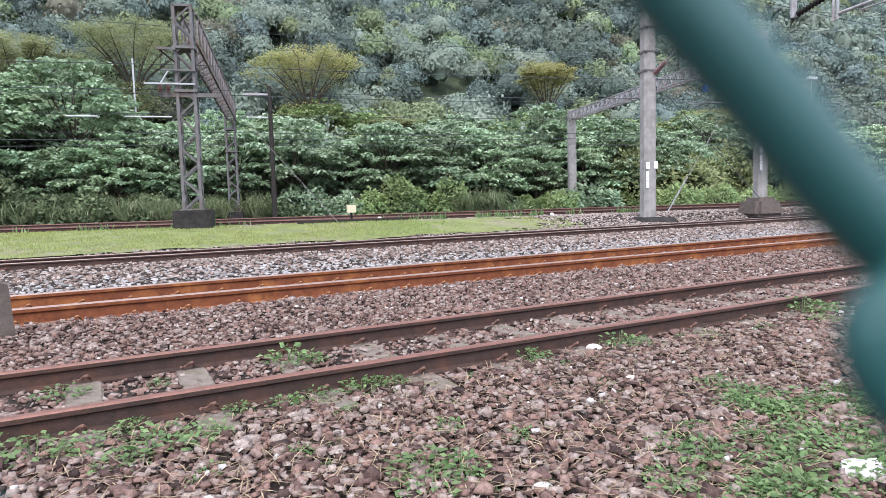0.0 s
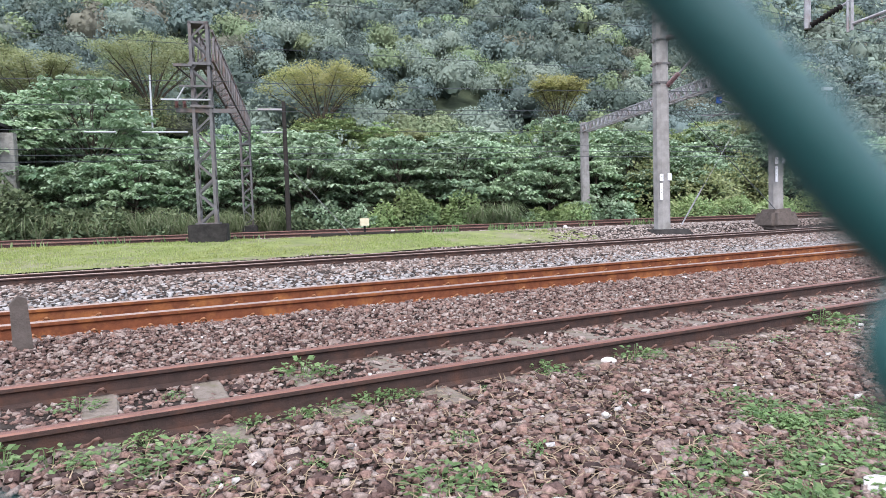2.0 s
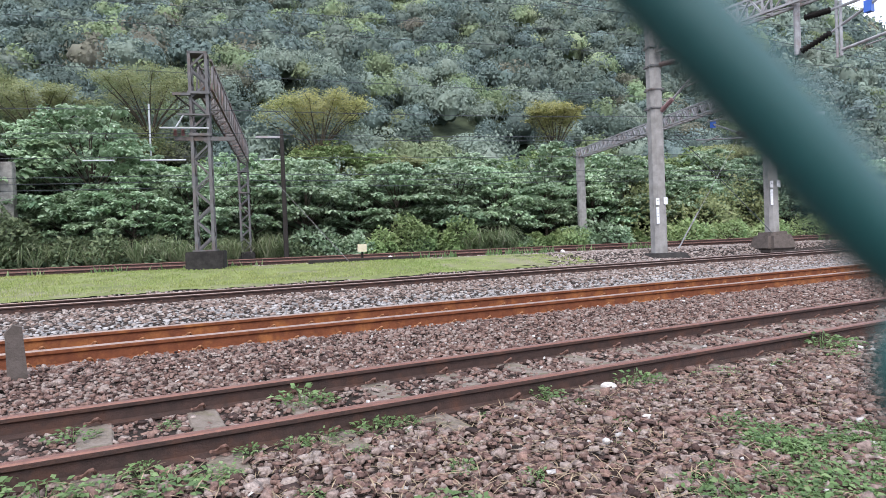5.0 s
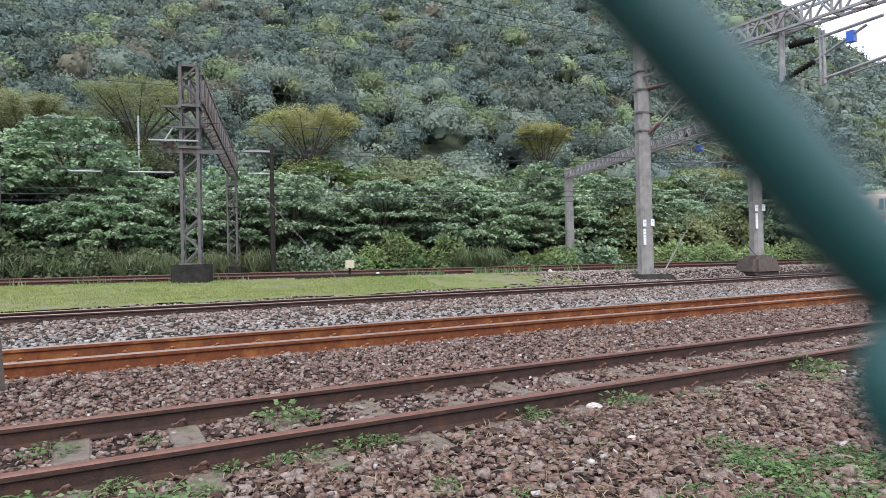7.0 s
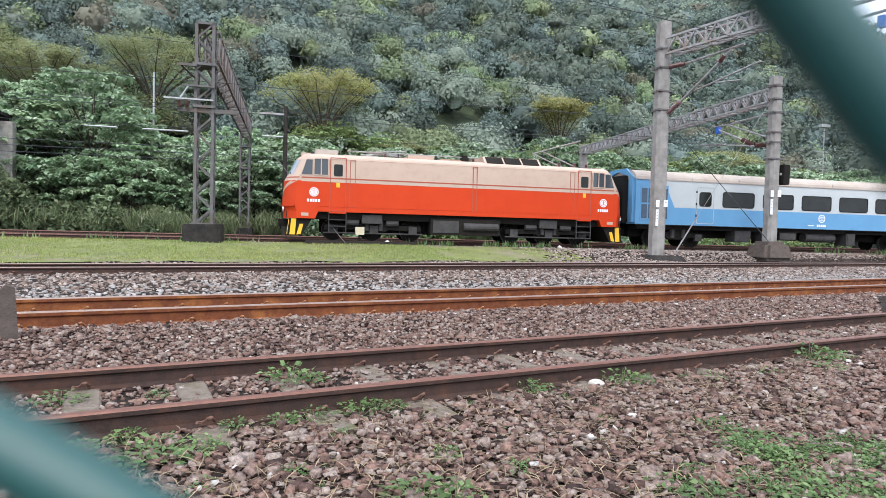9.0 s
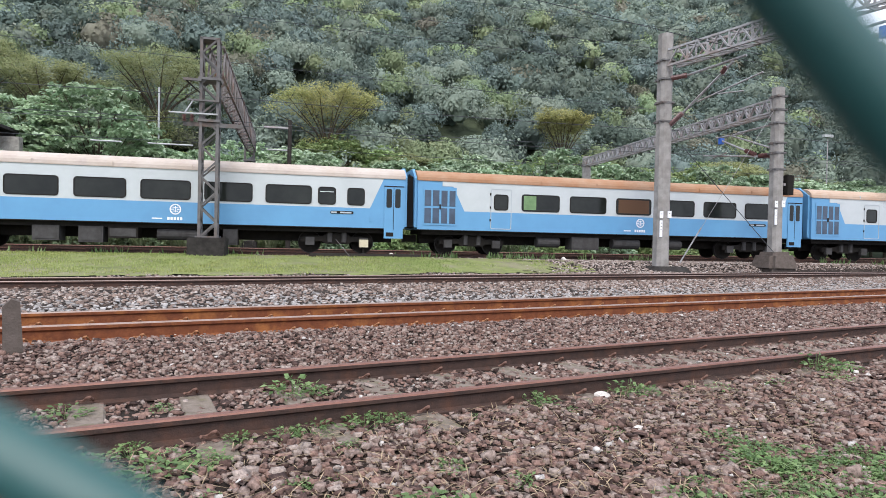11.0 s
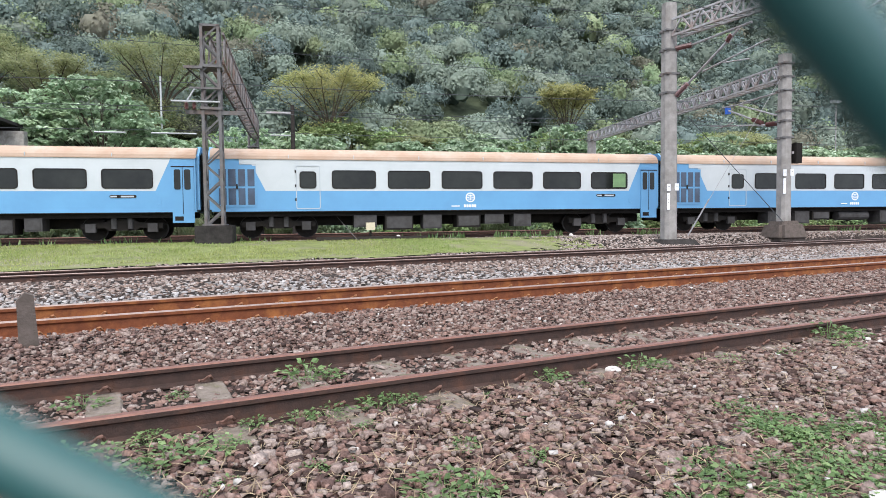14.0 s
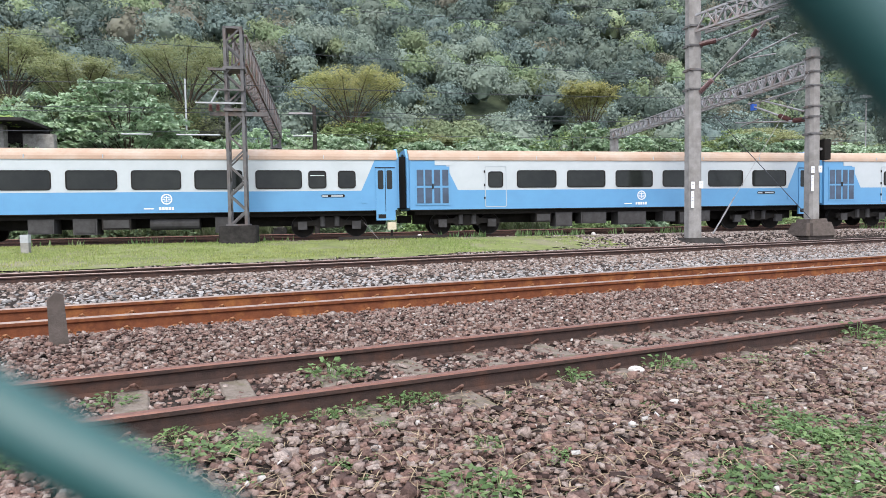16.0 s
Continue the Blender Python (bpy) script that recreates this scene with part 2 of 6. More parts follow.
LEAF_HILL_DEEP = leaf_mat("haze_deep_green_leaves", [(0.100, 0.136, 0.115), (0.127, 0.168, 0.144), (0.156, 0.199, 0.174)], 0.75, gloss=0.08, through=0.3)
LEAF_HILL_HAZE = leaf_mat("haze_blue_leaves", [(0.113, 0.156, 0.138), (0.142, 0.188, 0.168), (0.174, 0.222, 0.202)], 0.75, gloss=0.08, through=0.3)
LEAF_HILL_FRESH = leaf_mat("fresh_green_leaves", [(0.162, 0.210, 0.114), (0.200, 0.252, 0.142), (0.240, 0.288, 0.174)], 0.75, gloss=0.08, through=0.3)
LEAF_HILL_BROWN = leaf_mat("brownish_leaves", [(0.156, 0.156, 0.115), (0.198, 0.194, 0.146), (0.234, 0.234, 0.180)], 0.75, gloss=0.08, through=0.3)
LEAF_WEED = leaf_mat("weed_leaves", [(0.085, 0.15, 0.055), (0.14, 0.22, 0.085), (0.21, 0.29, 0.13)], 0.45)
GRASS_MAT = leaf_mat("grass_blades", [(0.18, 0.235, 0.065), (0.265, 0.315, 0.1), (0.35, 0.365, 0.155)], 0.6)
ORANGE = mat("orange_body_paint", (0.52, 0.046, 0.008), 0.5, 0, (0.48, 0.041, 0.007), 1.2, spec=0.2)
CREAM = mat("cream_body_paint", (0.46, 0.345, 0.275), 0.5, 0, (0.43, 0.318, 0.252), 1.0, third=(0.4, 0.295, 0.232), third_scale=3, spec=0.3)
BLUE = mat("blue_body_paint", (0.1, 0.28, 0.47), 0.4, 0, (0.09, 0.25, 0.43), 1.0)
WHITE_BODY = mat("white_body_paint", (0.45, 0.485, 0.49), 0.4, 0, (0.4, 0.435, 0.44), 0.9)
ROOF_PALE = mat("pale_dusty_roof", (0.42, 0.37, 0.33), 0.8, 0, (0.36, 0.3, 0.25), 0.8, third=(0.34, 0.29, 0.26), third_scale=2)
ROOF_TAN = mat("rust_stained_roof", (0.39, 0.295, 0.225), 0.8, 0, (0.33, 0.225, 0.16), 0.8, third=(0.42, 0.35, 0.29), third_scale=0.7)
ROOF_RUSTY = mat("rusty_roof", (0.28, 0.15, 0.085), 0.8, 0, (0.33, 0.22, 0.15), 0.8, third=(0.27, 0.14, 0.08), third_scale=0.7)
UNDER = mat("soot_and_shade_black", (0.014, 0.013, 0.012), 0.85, 0.1, (0.022, 0.019, 0.016), 5)
UNDER_GREY = mat("grey_equipment_box", (0.07, 0.068, 0.068), 0.75, 0.1, (0.045, 0.043, 0.041), 3)
GLASS_DARK = mat("tinted_glass", (0.007, 0.009, 0.008), 0.12, 0, (0.018, 0.021, 0.018), 0.9, spec=0.25)
SEAM = mat("panel_seam", (0.35, 0.39, 0.41), 0.5)
POST_MAT = mat("old_post_concrete", (0.115, 0.094, 0.082), 0.9, 0, (0.075, 0.062, 0.053), 7, 0.4, 50)
GLASS_CAB = mat("cab_glass", (0.05, 0.06, 0.07), 0.06)
# Pale glass colour stands in for the white sky mirrored in the windscreens.
GLASS_SKY = mat("sky_reflection_windscreen", (0.3, 0.35, 0.4), 0.05, 0, (0.22, 0.26, 0.3), 2)
CURTAIN = mat("green_curtain", (0.16, 0.26, 0.13), 0.8, 0, (0.12, 0.2, 0.1), 4)
BROWN_BLIND = mat("brown_blind", (0.09, 0.05, 0.03), 0.7)
BLACK_RUBBER = mat("black_rubber", (0.012, 0.012, 0.012), 0.7)
YELLOW = mat("yellow_paint", (0.75, 0.42, 0.02), 0.5)
RED_LINE = mat("dark_red_line", (0.3, 0.06, 0.03), 0.5)
BEIGE_BOX = mat("beige_box", (0.55, 0.5, 0.36), 0.7, 0, (0.45, 0.4, 0.28), 9)
SIGNAL_BLUE = mat("blue_insulator", (0.03, 0.12, 0.5), 0.4)


# ---- mesh helpers ----
def part(name, bm, material, parent=None, label="", bevel=0.0, smooth_faces=False):
    me = bpy.data.meshes.new(name)
    if bevel:
        bmesh.ops.bevel(bm, geom=bm.edges[:], offset=bevel, segments=2, affect="EDGES", clamp_overlap=True)
    bmesh.ops.recalc_face_normals(bm, faces=bm.faces[:])
    if smooth_faces:
        for fc in bm.faces:
            fc.smooth = True
    bm.to_mesh(me)
    bm.free()
    for m in material if isinstance(material, (list, tuple)) else [material]:
        me.materials.append(m)
    ob = new(name, me)
    ob.parent = parent
    if label:
        tagged(ob, label)
    return ob


def thing(name, m, label, category, group="", kind=""):
    ob = new(name)
    ob.matrix_basis = m
    return tagged(ob, label, category, group, kind)


def box(bm, x0, x1, y0, y1, z0, z1, mi=0):
    v = [bm.verts.new((x, y, z)) for x in (x0, x1) for y in (y0, y1) for z in (z0, z1)]
    for q in ((0, 1, 3, 2), (4, 6, 7, 5), (0, 4, 5, 1), (2, 3, 7, 6), (0, 2, 6, 4), (1, 5, 7, 3)):
        bm.faces.new([v[i] for i in q]).material_index = mi
    return bm


def boxed(*a):
    return box(bmesh.new(), *a)


def tube(bm, a, b, r, r2=None, seg=6):
    a, b = Vector(a), Vector(b)
    r2 = r if r2 is None else r2
    z = (b - a).normalized()
    x = z.orthogonal().normalized()
    y = z.cross(x)
    rings = []
    for p, q in ((a, r), (b, r2)):
        rings.append([bm.verts.new(p + (x * math.cos(k) + y * math.sin(k)) * q) for k in (i * math.tau / seg for i in range(seg))])
    for i in range(seg):
        j = (i + 1) % seg
        bm.faces.new((rings[0][i], rings[0][j], rings[1][j], rings[1][i]))
    bm.faces.new(rings[0][::-1])
    bm.faces.new(rings[1])
    return bm


def sweep(bm, pts, r, seg=5):
    """One continuous tube along a line of points."""
    pts = [Vector(p) for p in pts]
    rings = []
    for i, p in enumerate(pts):
        z = (pts[min(i + 1, len(pts) - 1)] - pts[max(i - 1, 0)]).normalized()
        x = z.cross(Vector((0.3, 0.2, 1))).normalized()
        y = z.cross(x)
        rings.append([bm.verts.new(p + (x * math.cos(k) + y * math.sin(k)) * r) for k in (j * math.tau / seg for j in range(seg))])
    for a, b in zip(rings, rings[1:]):
        for i in range(seg):
            j = (i + 1) % seg
            bm.faces.new((a[i], a[j], b[j], b[i]))
    bm.faces.new(rings[0][::-1])
    bm.faces.new(rings[-1])
    return bm


def bar(bm, a, b, w):
    """A square bar from a to b."""
    return tube(bm, a, b, w * 0.707, seg=4)


def prism(bm, outline, x0, x1, mi=0):
    """An outline of (y, z), drawn out along x."""
    a = [bm.verts.new((x0, y, z)) for y, z in outline]
    b = [bm.verts.new((x1, y, z)) for y, z in outline]
    k = len(outline)
    for i in range(k):
        j = (i + 1) % k
        bm.faces.new((a[i], a[j], b[j], b[i])).material_index = mi
    bm.faces.new(a[::-1]).material_index = mi
    bm.faces.new(b).material_index = mi
    return bm


def plate(bm, outline, y0, y1, mi=0):
    """An outline of (x, z), drawn out along y."""
    a = [bm.verts.new((x, y0, z)) for x, z in outline]
    b = [bm.verts.new((x, y1, z)) for x, z in outline]
    k = len(outline)
    for i in range(k):
        j = (i + 1) % k
        bm.faces.new((a[i], b[i], b[j], a[j])).material_index = mi
    bm.faces.new(a).material_index = mi
    bm.faces.new(b[::-1]).material_index = mi
    return bm


def rounded(x0, x1, z0, z1, r, seg=4):
    out = []
    for cx, cz, a0 in ((x1 - r, z1 - r, 0), (x0 + r, z1 - r, 90), (x0 + r, z0 + r, 180), (x1 - r, z0 + r, 270)):
        for i in range(seg + 1):
            a = radians(a0 + 90 * i / seg)
            out.append((cx + r * math.cos(a), cz + r * math.sin(a)))
    return out


def ring_plate(bm, outer, inner, y0, y1, mi=0):
    k = len(outer)
    v = [[bm.verts.new((x, y, z)) for x, z in o] for o, y in ((outer, y0), (outer, y1), (inner, y1), (inner, y0))]
    for i in range(k):
        j = (i + 1) % k
        for p, q in ((0, 1), (1, 2), (2, 3), (3, 0)):
            bm.faces.new((v[p][i], v[p][j], v[q][j], v[q][i])).material_index = mi
    return bm


def raw_mesh(name, verts, faces, material, parent=None, label="", smooth_faces=False):
    """A mesh from arrays: verts (k, 3), faces (m, 3 or 4)."""
    me = bpy.data.meshes.new(name)
    verts, faces = np.asarray(verts, np.float32), np.asarray(faces, np.int32)
    m, c = faces.shape
    me.vertices.add(len(verts))
    me.vertices.foreach_set("co", verts.ravel())
    me.loops.add(m * c)
    me.loops.foreach_set("vertex_index", faces.ravel())
    me.polygons.add(m)
    me.polygons.foreach_set("loop_start", np.arange(m, dtype=np.int32) * c)
    me.polygons.foreach_set("loop_total", np.full(m, c, np.int32))
    if smooth_faces:
        me.polygons.foreach_set("use_smooth", np.ones(m, bool))
    me.update(calc_edges=True)
    me.materials.append(material)
    ob = new(name, me)
    ob.parent = parent
    return tagged(ob, label) if label else ob


def unit(a):
    return a / np.maximum(np.linalg.norm(a, axis=1, keepdims=True), 1e-9)


def leaf_arrays(base, way, up, length, width, fold=0.15):
    """Leaves as folded quads: base points, directions, up vectors (k, 3), lengths and widths (k)."""
    way = unit(way)
    side = unit(np.cross(way, up))
    nrm = np.cross(side, way)
    L, Wd = length[:, None], width[:, None]
    mid = base + way * L * 0.45
    v = np.stack([base, mid + side * Wd / 2 + nrm * Wd * fold, base + way * L - nrm * L * 0.08, mid - side * Wd / 2 + nrm * Wd * fold], 1)
    return v.reshape(-1, 3), np.arange(len(base) * 4).reshape(-1, 4)


# ---- ground ----
def build_ground():
    """One sheet to the horizon, finer near the tracks; the hill belongs to it."""
    def steps(parts):
        out = []
        for a, b, d in parts:
            out += list(np.arange(a, b, d))
        return out
    xs = steps([(-1500, -200, 130), (-200, -40, 10), (-40, -8, 2), (-8, 16, 0.5), (16, 60, 2), (60, 500, 12), (500, 2000, 150)])
    ys = steps([(-1500, -100, 150), (-100, -10, 15), (-10, 0, 1), (0, 26, 0.5), (26, 60, 1.5), (60, 460, 10), (460, 2000, 150)])
    verts = []
    for y in ys:
        for x in xs:
            n = 0.2334 * x + 0.972 * y
            z = ground_z(x, min(y, 60) if n < 57 else y)
            if n > 430:
                z = ground_z(x, y) - 0.75 * (n - 430) * 0.56
            z = max(z, -2)
            if y < 18:
                z += 0.025 * noise.noise((x * 1.3, y * 1.3, 0))
            verts.append((x, y, z))
    w = len(xs)
    faces = [(j * w + i, j * w + i + 1, (j + 1) * w + i + 1, (j + 1) * w + i) for j in range(len(ys) - 1) for i in range(w - 1)]
    ob = raw_mesh("ground", verts, faces, GROUND_MAT, smooth_faces=True)
    ob.data.materials.append(SOIL_HILL)
    for p in ob.data.polygons:
        c = p.center
        if 0.2334 * c.x + 0.972 * c.y > 46:
            p.material_index = 1
    tagged(ob, "fine gravel with crevice shade in its colour under ballast, soil under forest", "ground", kind="structure")


RAIL = [(-0.0625, 0), (0.0625, 0), (0.0625, 0.012), (0.012, 0.03), (0.009, 0.1), (0.0325, 0.115), (0.0325, 0.14), (0.026, 0.15), (-0.026, 0.15), (-0.0325, 0.14), (-0.0325, 0.115), (-0.009, 0.1), (-0.012, 0.03), (-0.0625, 0.012)]


def rail_part(y, z, x0, x1, side, top, parent, label="", tall=1.0):
    bm = bmesh.new()
    k = len(RAIL)
    xs = np.arange(x0, x1 + 0.1, 2.0)
    rings = [[bm.verts.new((x, y + a + 0.004 * noise.noise((x * 0.2, y, 0)), z + c * tall + 0.004 * noise.noise((x * 0.3, y, 5)))) for a, c in RAIL] for x in xs]
    for p, q in zip(rings, rings[1:]):
        for i in range(k):
            j = (i + 1) % k
            bm.faces.new((p[i], p[j], q[j], q[i])).material_index = 1 if i in (6, 7, 8) else 0
    bm.faces.new(rings[0][::-1])
    bm.faces.new(rings[-1])
    return part("rail", bm, [side, top], parent, label)


def clip_mesh():
    """A bent spring clip."""
    pts = [(-0.045, -0.004, 0.01), (-0.042, 0.025, 0.026), (-0.03, 0.048, 0.046), (-0.01, 0.048, 0.04), (0.006, 0.03, 0.02), (0.024, 0.026, 0.013), (0.042, 0.036, 0.016), (0.05, 0.05, 0.022)]
    bm = sweep(bmesh.new(), pts, 0.0105, 5)
    return bm


def build_track(y0, z0, x0, x1, pitch, first, side, top, label, sleeper_z, clips_from, clips_to, m=Matrix(), gauge=1.132, clip_rust=None, tall=1.0, clip_size=1.0):
    """A narrow-gauge track: two rails, sleepers and spring clips. y0: nearer rail; z0: the rail's foot."""
    track = thing("railway_track", m, label, "railway track", kind="structure")
    for y in (y0, y0 + gauge):
        rail_part(y, z0, x0, x1, side, top, track, tall=tall)
    sl = bpy.data.meshes.new("sleeper")
    bm = boxed(-0.11, 0.11, -1.0, 1.0, -0.14, 0)
    bmesh.ops.bevel(bm, geom=bm.edges[:], offset=0.015, segments=1, affect="EDGES")
    bm.to_mesh(sl)
    bm.free()
    sl.materials.append(SLEEPER_MAT)
    cm = bpy.data.meshes.new("rail_clip")
    bm = clip_mesh()
    bm.to_mesh(cm)
    bm.free()
    cm.materials.append(clip_rust or CLIP_RUST)
    x = first
    while x > x0 + pitch:
        x -= pitch
    count = 0
    while x < x1 and count < 75:
        if clips_from - 0.3 < x < clips_to:
            s = new("sleeper", sl)
            s.parent = track
            s.matrix_basis = pose(x, y0 + gauge / 2, sleeper_z - 0.004 + random.uniform(-0.006, 0.004), 0, 0, random.uniform(-1, 1))
            count += 1
            for y in (y0, y0 + gauge):
                for sgn in (-1, 1):
                    c = new("rail_clip", cm)
                    c.parent = track
                    c.matrix_basis = pose(x + sgn * 0.02, y + sgn * 0.05, z0 + 0.026 + random.uniform(-0.005, 0.006), 0, 0, (0 if sgn > 0 else 180) + random.uniform(-12, 12)) @ Matrix.Diagonal((clip_size, clip_size, clip_size, 1))
        x += pitch
    return track


# ---- stones ----
def stone_shapes(k, seed):
    """A few angular, flattish stone shapes: (8, 3) vertex arrays and their 10 faces, open below."""
    base = np.array([(x, y, z) for x in (-1, 1) for y in (-1, 1) for z in (-1, 1)]) * 0.8
    quads = ((0, 1, 3, 2), (4, 6, 7, 5), (0, 4, 5, 1), (2, 3, 7, 6), (1, 5, 7, 3))
    faces = np.array([q for a, b, c, d in quads for q in ((a, b, c), (a, c, d))])
    rng = np.random.default_rng(seed)
    out = []
    for _ in range(k):
        v = base * rng.uniform(0.35, 1.25, (8, 3)) * rng.uniform([0.9, 0.65, 0.38], [1.6, 1.15, 0.85])
        out.append(v)
    return out, faces


def scatter_stones(name, spots, sizes, material, seed, label):
    """Stones at (k, 3) spots with sizes (k): one mesh."""
    shapes, faces = stone_shapes(40, seed)
    rng = np.random.default_rng(seed + 1)
    k = len(spots)
    pick = rng.integers(0, len(shapes), k)
    v = np.array(shapes)[pick] * sizes[:, None, None]
    a, b = rng.uniform(0, math.tau, k), rng.normal(0, 0.42, k)
    ca, sa, cb, sb = np.cos(a), np.sin(a), np.cos(b), np.sin(b)
    x, y, z = v[..., 0], v[..., 1], v[..., 2]
    y, z = y * cb[:, None] - z * sb[:, None], y * sb[:, None] + z * cb[:, None]
    x, y = x * ca[:, None] - y * sa[:, None], x * sa[:, None] + y * ca[:, None]
    v = np.stack([x, y, z], -1) + spots[:, None, :]
    nv = v.shape[1]
    fs = faces[None] + (np.arange(k) * nv)[:, None, None]
    ob = raw_mesh(name, v.reshape(-1, 3), fs.reshape(-1, 3), material)
    return tagged(ob, label, "gravel", kind="stuff")


RAILS_Y = [3.85, 4.982, 7.8, 9.14, 14.5, 15.632]


def stone_spots(rng, count, x_of, y_of, sink):
    y = y_of(rng.random(count))
    x = x_of(rng.random(count), y)
    z = np.array([ground_z(a, b) for a, b in zip(x, y)])
    return np.stack([x, y, z + rng.uniform(-sink, sink, count)], 1)


def clear_of_rails(p, half):
    ok = np.ones(len(p), bool)
    for y in RAILS_Y:
        ok &= np.abs(p[:, 1] - y) > half
    return ok


def patch(x, y, sc, seed):
    return noise.noise((x * sc, y * sc, seed))


SLEEPER_FIRST, SLEEPER_PITCH = -0.19, 0.675


def build_ballast():
    rng = np.random.default_rng(5)
    # close ballast, from the fence to the second rail and on to the next track
    p = stone_spots(rng, 58000, lambda u, y: -0.3 * y - 0.3 + u * (2.1 * y + 1.2), lambda u: 1.2 + 6.4 * u ** 0.8, 0.026)
    p = p[clear_of_rails(p, 0.07)]
    d = np.abs((p[:, 0] - SLEEPER_FIRST + SLEEPER_PITCH / 2) % SLEEPER_PITCH - SLEEPER_PITCH / 2)
    on_sleeper = (d < 0.11) & (p[:, 1] > 3.95) & (p[:, 1] < 4.9)
    bare = np.where(p[:, 0] < 0.75, 0.94, 0.55)
    p = p[~(on_sleeper & (rng.random(len(p)) < bare))]
    # sleeper ends that show before the nearer rail
    d = np.abs((p[:, 0] - SLEEPER_FIRST + SLEEPER_PITCH / 2) % SLEEPER_PITCH - SLEEPER_PITCH / 2)
    ends = (d < 0.13) & (p[:, 1] > 3.4) & (p[:, 1] < 3.72) & (p[:, 0] < 2.4)
    p = p[~(ends & (rng.random(len(p)) < 0.85))]
    inside = (p[:, 1] > 3.9) & (p[:, 1] < 4.95)
    p[inside, 2] -= 0.008
    mound = (p[:, 1] > 5.1) & (p[:, 1] < 7.6)
    p[mound, 2] += 0.035
    near = p[:, 1] < 3.75
    p[near, 2] += 0.018
    p[(p[:, 1] > 3.6) & near, 2] -= 0.03
    buried = inside & (p[:, 0] > 0.75)
    p[buried, 2] += 0.01
    sizes = rng.uniform(0.011, 0.027, len(p)) * np.where(rng.random(len(p)) < 0.14, 1.55, 1.0)
    pale = rng.random(len(p)) < 0.007
    scatter_stones("ballast", p[~pale], sizes[~pale], STONE_MAT, 11, "loose angular reddish-brown ballast stones beside the rails")
    scatter_stones("pale_pebbles", p[pale] + [0, 0, 0.012], sizes[pale] * 0.85, STONE_PALE, 12, "scattered pale pebbles among brown ballast")
    # the same ballast round about, up to and behind the fence
    k = 15000
    x, y = rng.uniform(-8, 11, k), rng.uniform(-5, 7.4, k)
    out = (y < 1.25) | (x < -0.3 * y - 0.25) | (x > 1.8 * y + 0.85)
    x, y = x[out], y[out]
    q = np.stack([x, y, np.array([ground_z(a, b) for a, b in zip(x, y)]) + rng.uniform(-0.01, 0.02, len(x))], 1)
    q = q[clear_of_rails(q, 0.08)]
    scatter_stones("ballast", q, rng.uniform(0.032, 0.06, len(q)), STONE_MAT, 16, "loose brown ballast round the fence")
    # further ballast, by the middle tracks
    p = stone_spots(rng, 47000, lambda u, y: -0.35 * y - 1 + u * (2.35 * y + 2), lambda u: 7.4 + 10.8 * u, 0.02)
    p = p[clear_of_rails(p, 0.08)]
    verge = np.array([patch(x, y, 0.35, 3) for x, y in p[:, :2]])
    p = p[(p[:, 1] < 17.8 + verge) | (p[:, 0] > 14 + 3 * verge)]
    grey = (p[:, 1] > 9.8 + rng.normal(0, 0.2, len(p))) & (p[:, 1] < 11.7 + rng.normal(0, 0.6, len(p))) & (rng.random(len(p)) < 0.7)
    sizes = rng.uniform(0.022, 0.046, len(p))
    scatter_stones("grey_ballast", p[grey], sizes[grey], STONE_GREY, 13, "band of fresh light grey ballast between the tracks")
    scatter_stones("ballast", p[~grey], sizes[~grey], STONE_DUSTY, 14, "brown ballast round the middle tracks")
    # gravel verge by the poles and the train's track
    k = 22000
    s, n = rng.uniform(-2, 34, k), rng.uniform(19, 28, k)
    x, y = s * DS.x + n * DN.x, s * DS.y + n * DN.y
    q = np.stack([x, y, np.array([ground_z(a, b) for a, b in zip(x, y)])], 1)
    keep = (y > 16.5) & ((n > 24.4) | (s > 9 + 2 * rng.normal(0, 0.5, k)))
    keep &= (np.abs(n - TRAIN_N) > 0.72) | (np.abs(n - TRAIN_N) < 0.42)
    q = q[keep]
    scatter_stones("ballast", q, rng.uniform(0.028, 0.056, len(q)), STONE_VERGE, 15, "pale brown gravel verge along the far track")


# ---- catenary structures ----
def lattice_column(name, s, n, z0, z1, w, label, group):
    col = thing(name, placed(s, n, z0), label, "mast", group)
    h = z1 - z0
    for sx in (-1, 1):
        for sy in (-1, 1):
            part("leg", box(bmesh.new(), sx * w / 2 - 0.05, sx * w / 2 + 0.05, sy * w / 2 - 0.05, sy * w / 2 + 0.05, 0, h), MAST_STEEL, col)
    k = round(h / 0.52)
    for side in range(4):
        for i in range(k):
            a, b = h * i / k, h * (i + 1) / k
            x0, x1 = (-w / 2, w / 2) if i % 2 == 0 else (w / 2, -w / 2)
            y = -w / 2 if side in (0, 2) else w / 2
            ends = ((x0, y, a), (x1, y, b)) if side < 2 else ((y, x0, a), (y, x1, b))
            part("brace", bar(bmesh.new(), *ends, 0.062), MAST_STEEL, col)
    part("cap_frame", boxed(-w / 2 - 0.05, w / 2 + 0.05, -w / 2 - 0.05, w / 2 + 0.05, h - 0.05, h + 0.03), MAST_STEEL, col)
    for q in (0.58, 0.79):
        part("tie_plate", boxed(-w / 2 - 0.09, w / 2 + 0.09, -w / 2 - 0.09, w / 2 + 0.09, h * q, h * q + 0.09), MAST_STEEL, col)
    part("base_plate", boxed(-w / 2 - 0.12, w / 2 + 0.12, -w / 2 - 0.12, w / 2 + 0.12, 0, 0.05), MAST_STEEL, col)
    return col


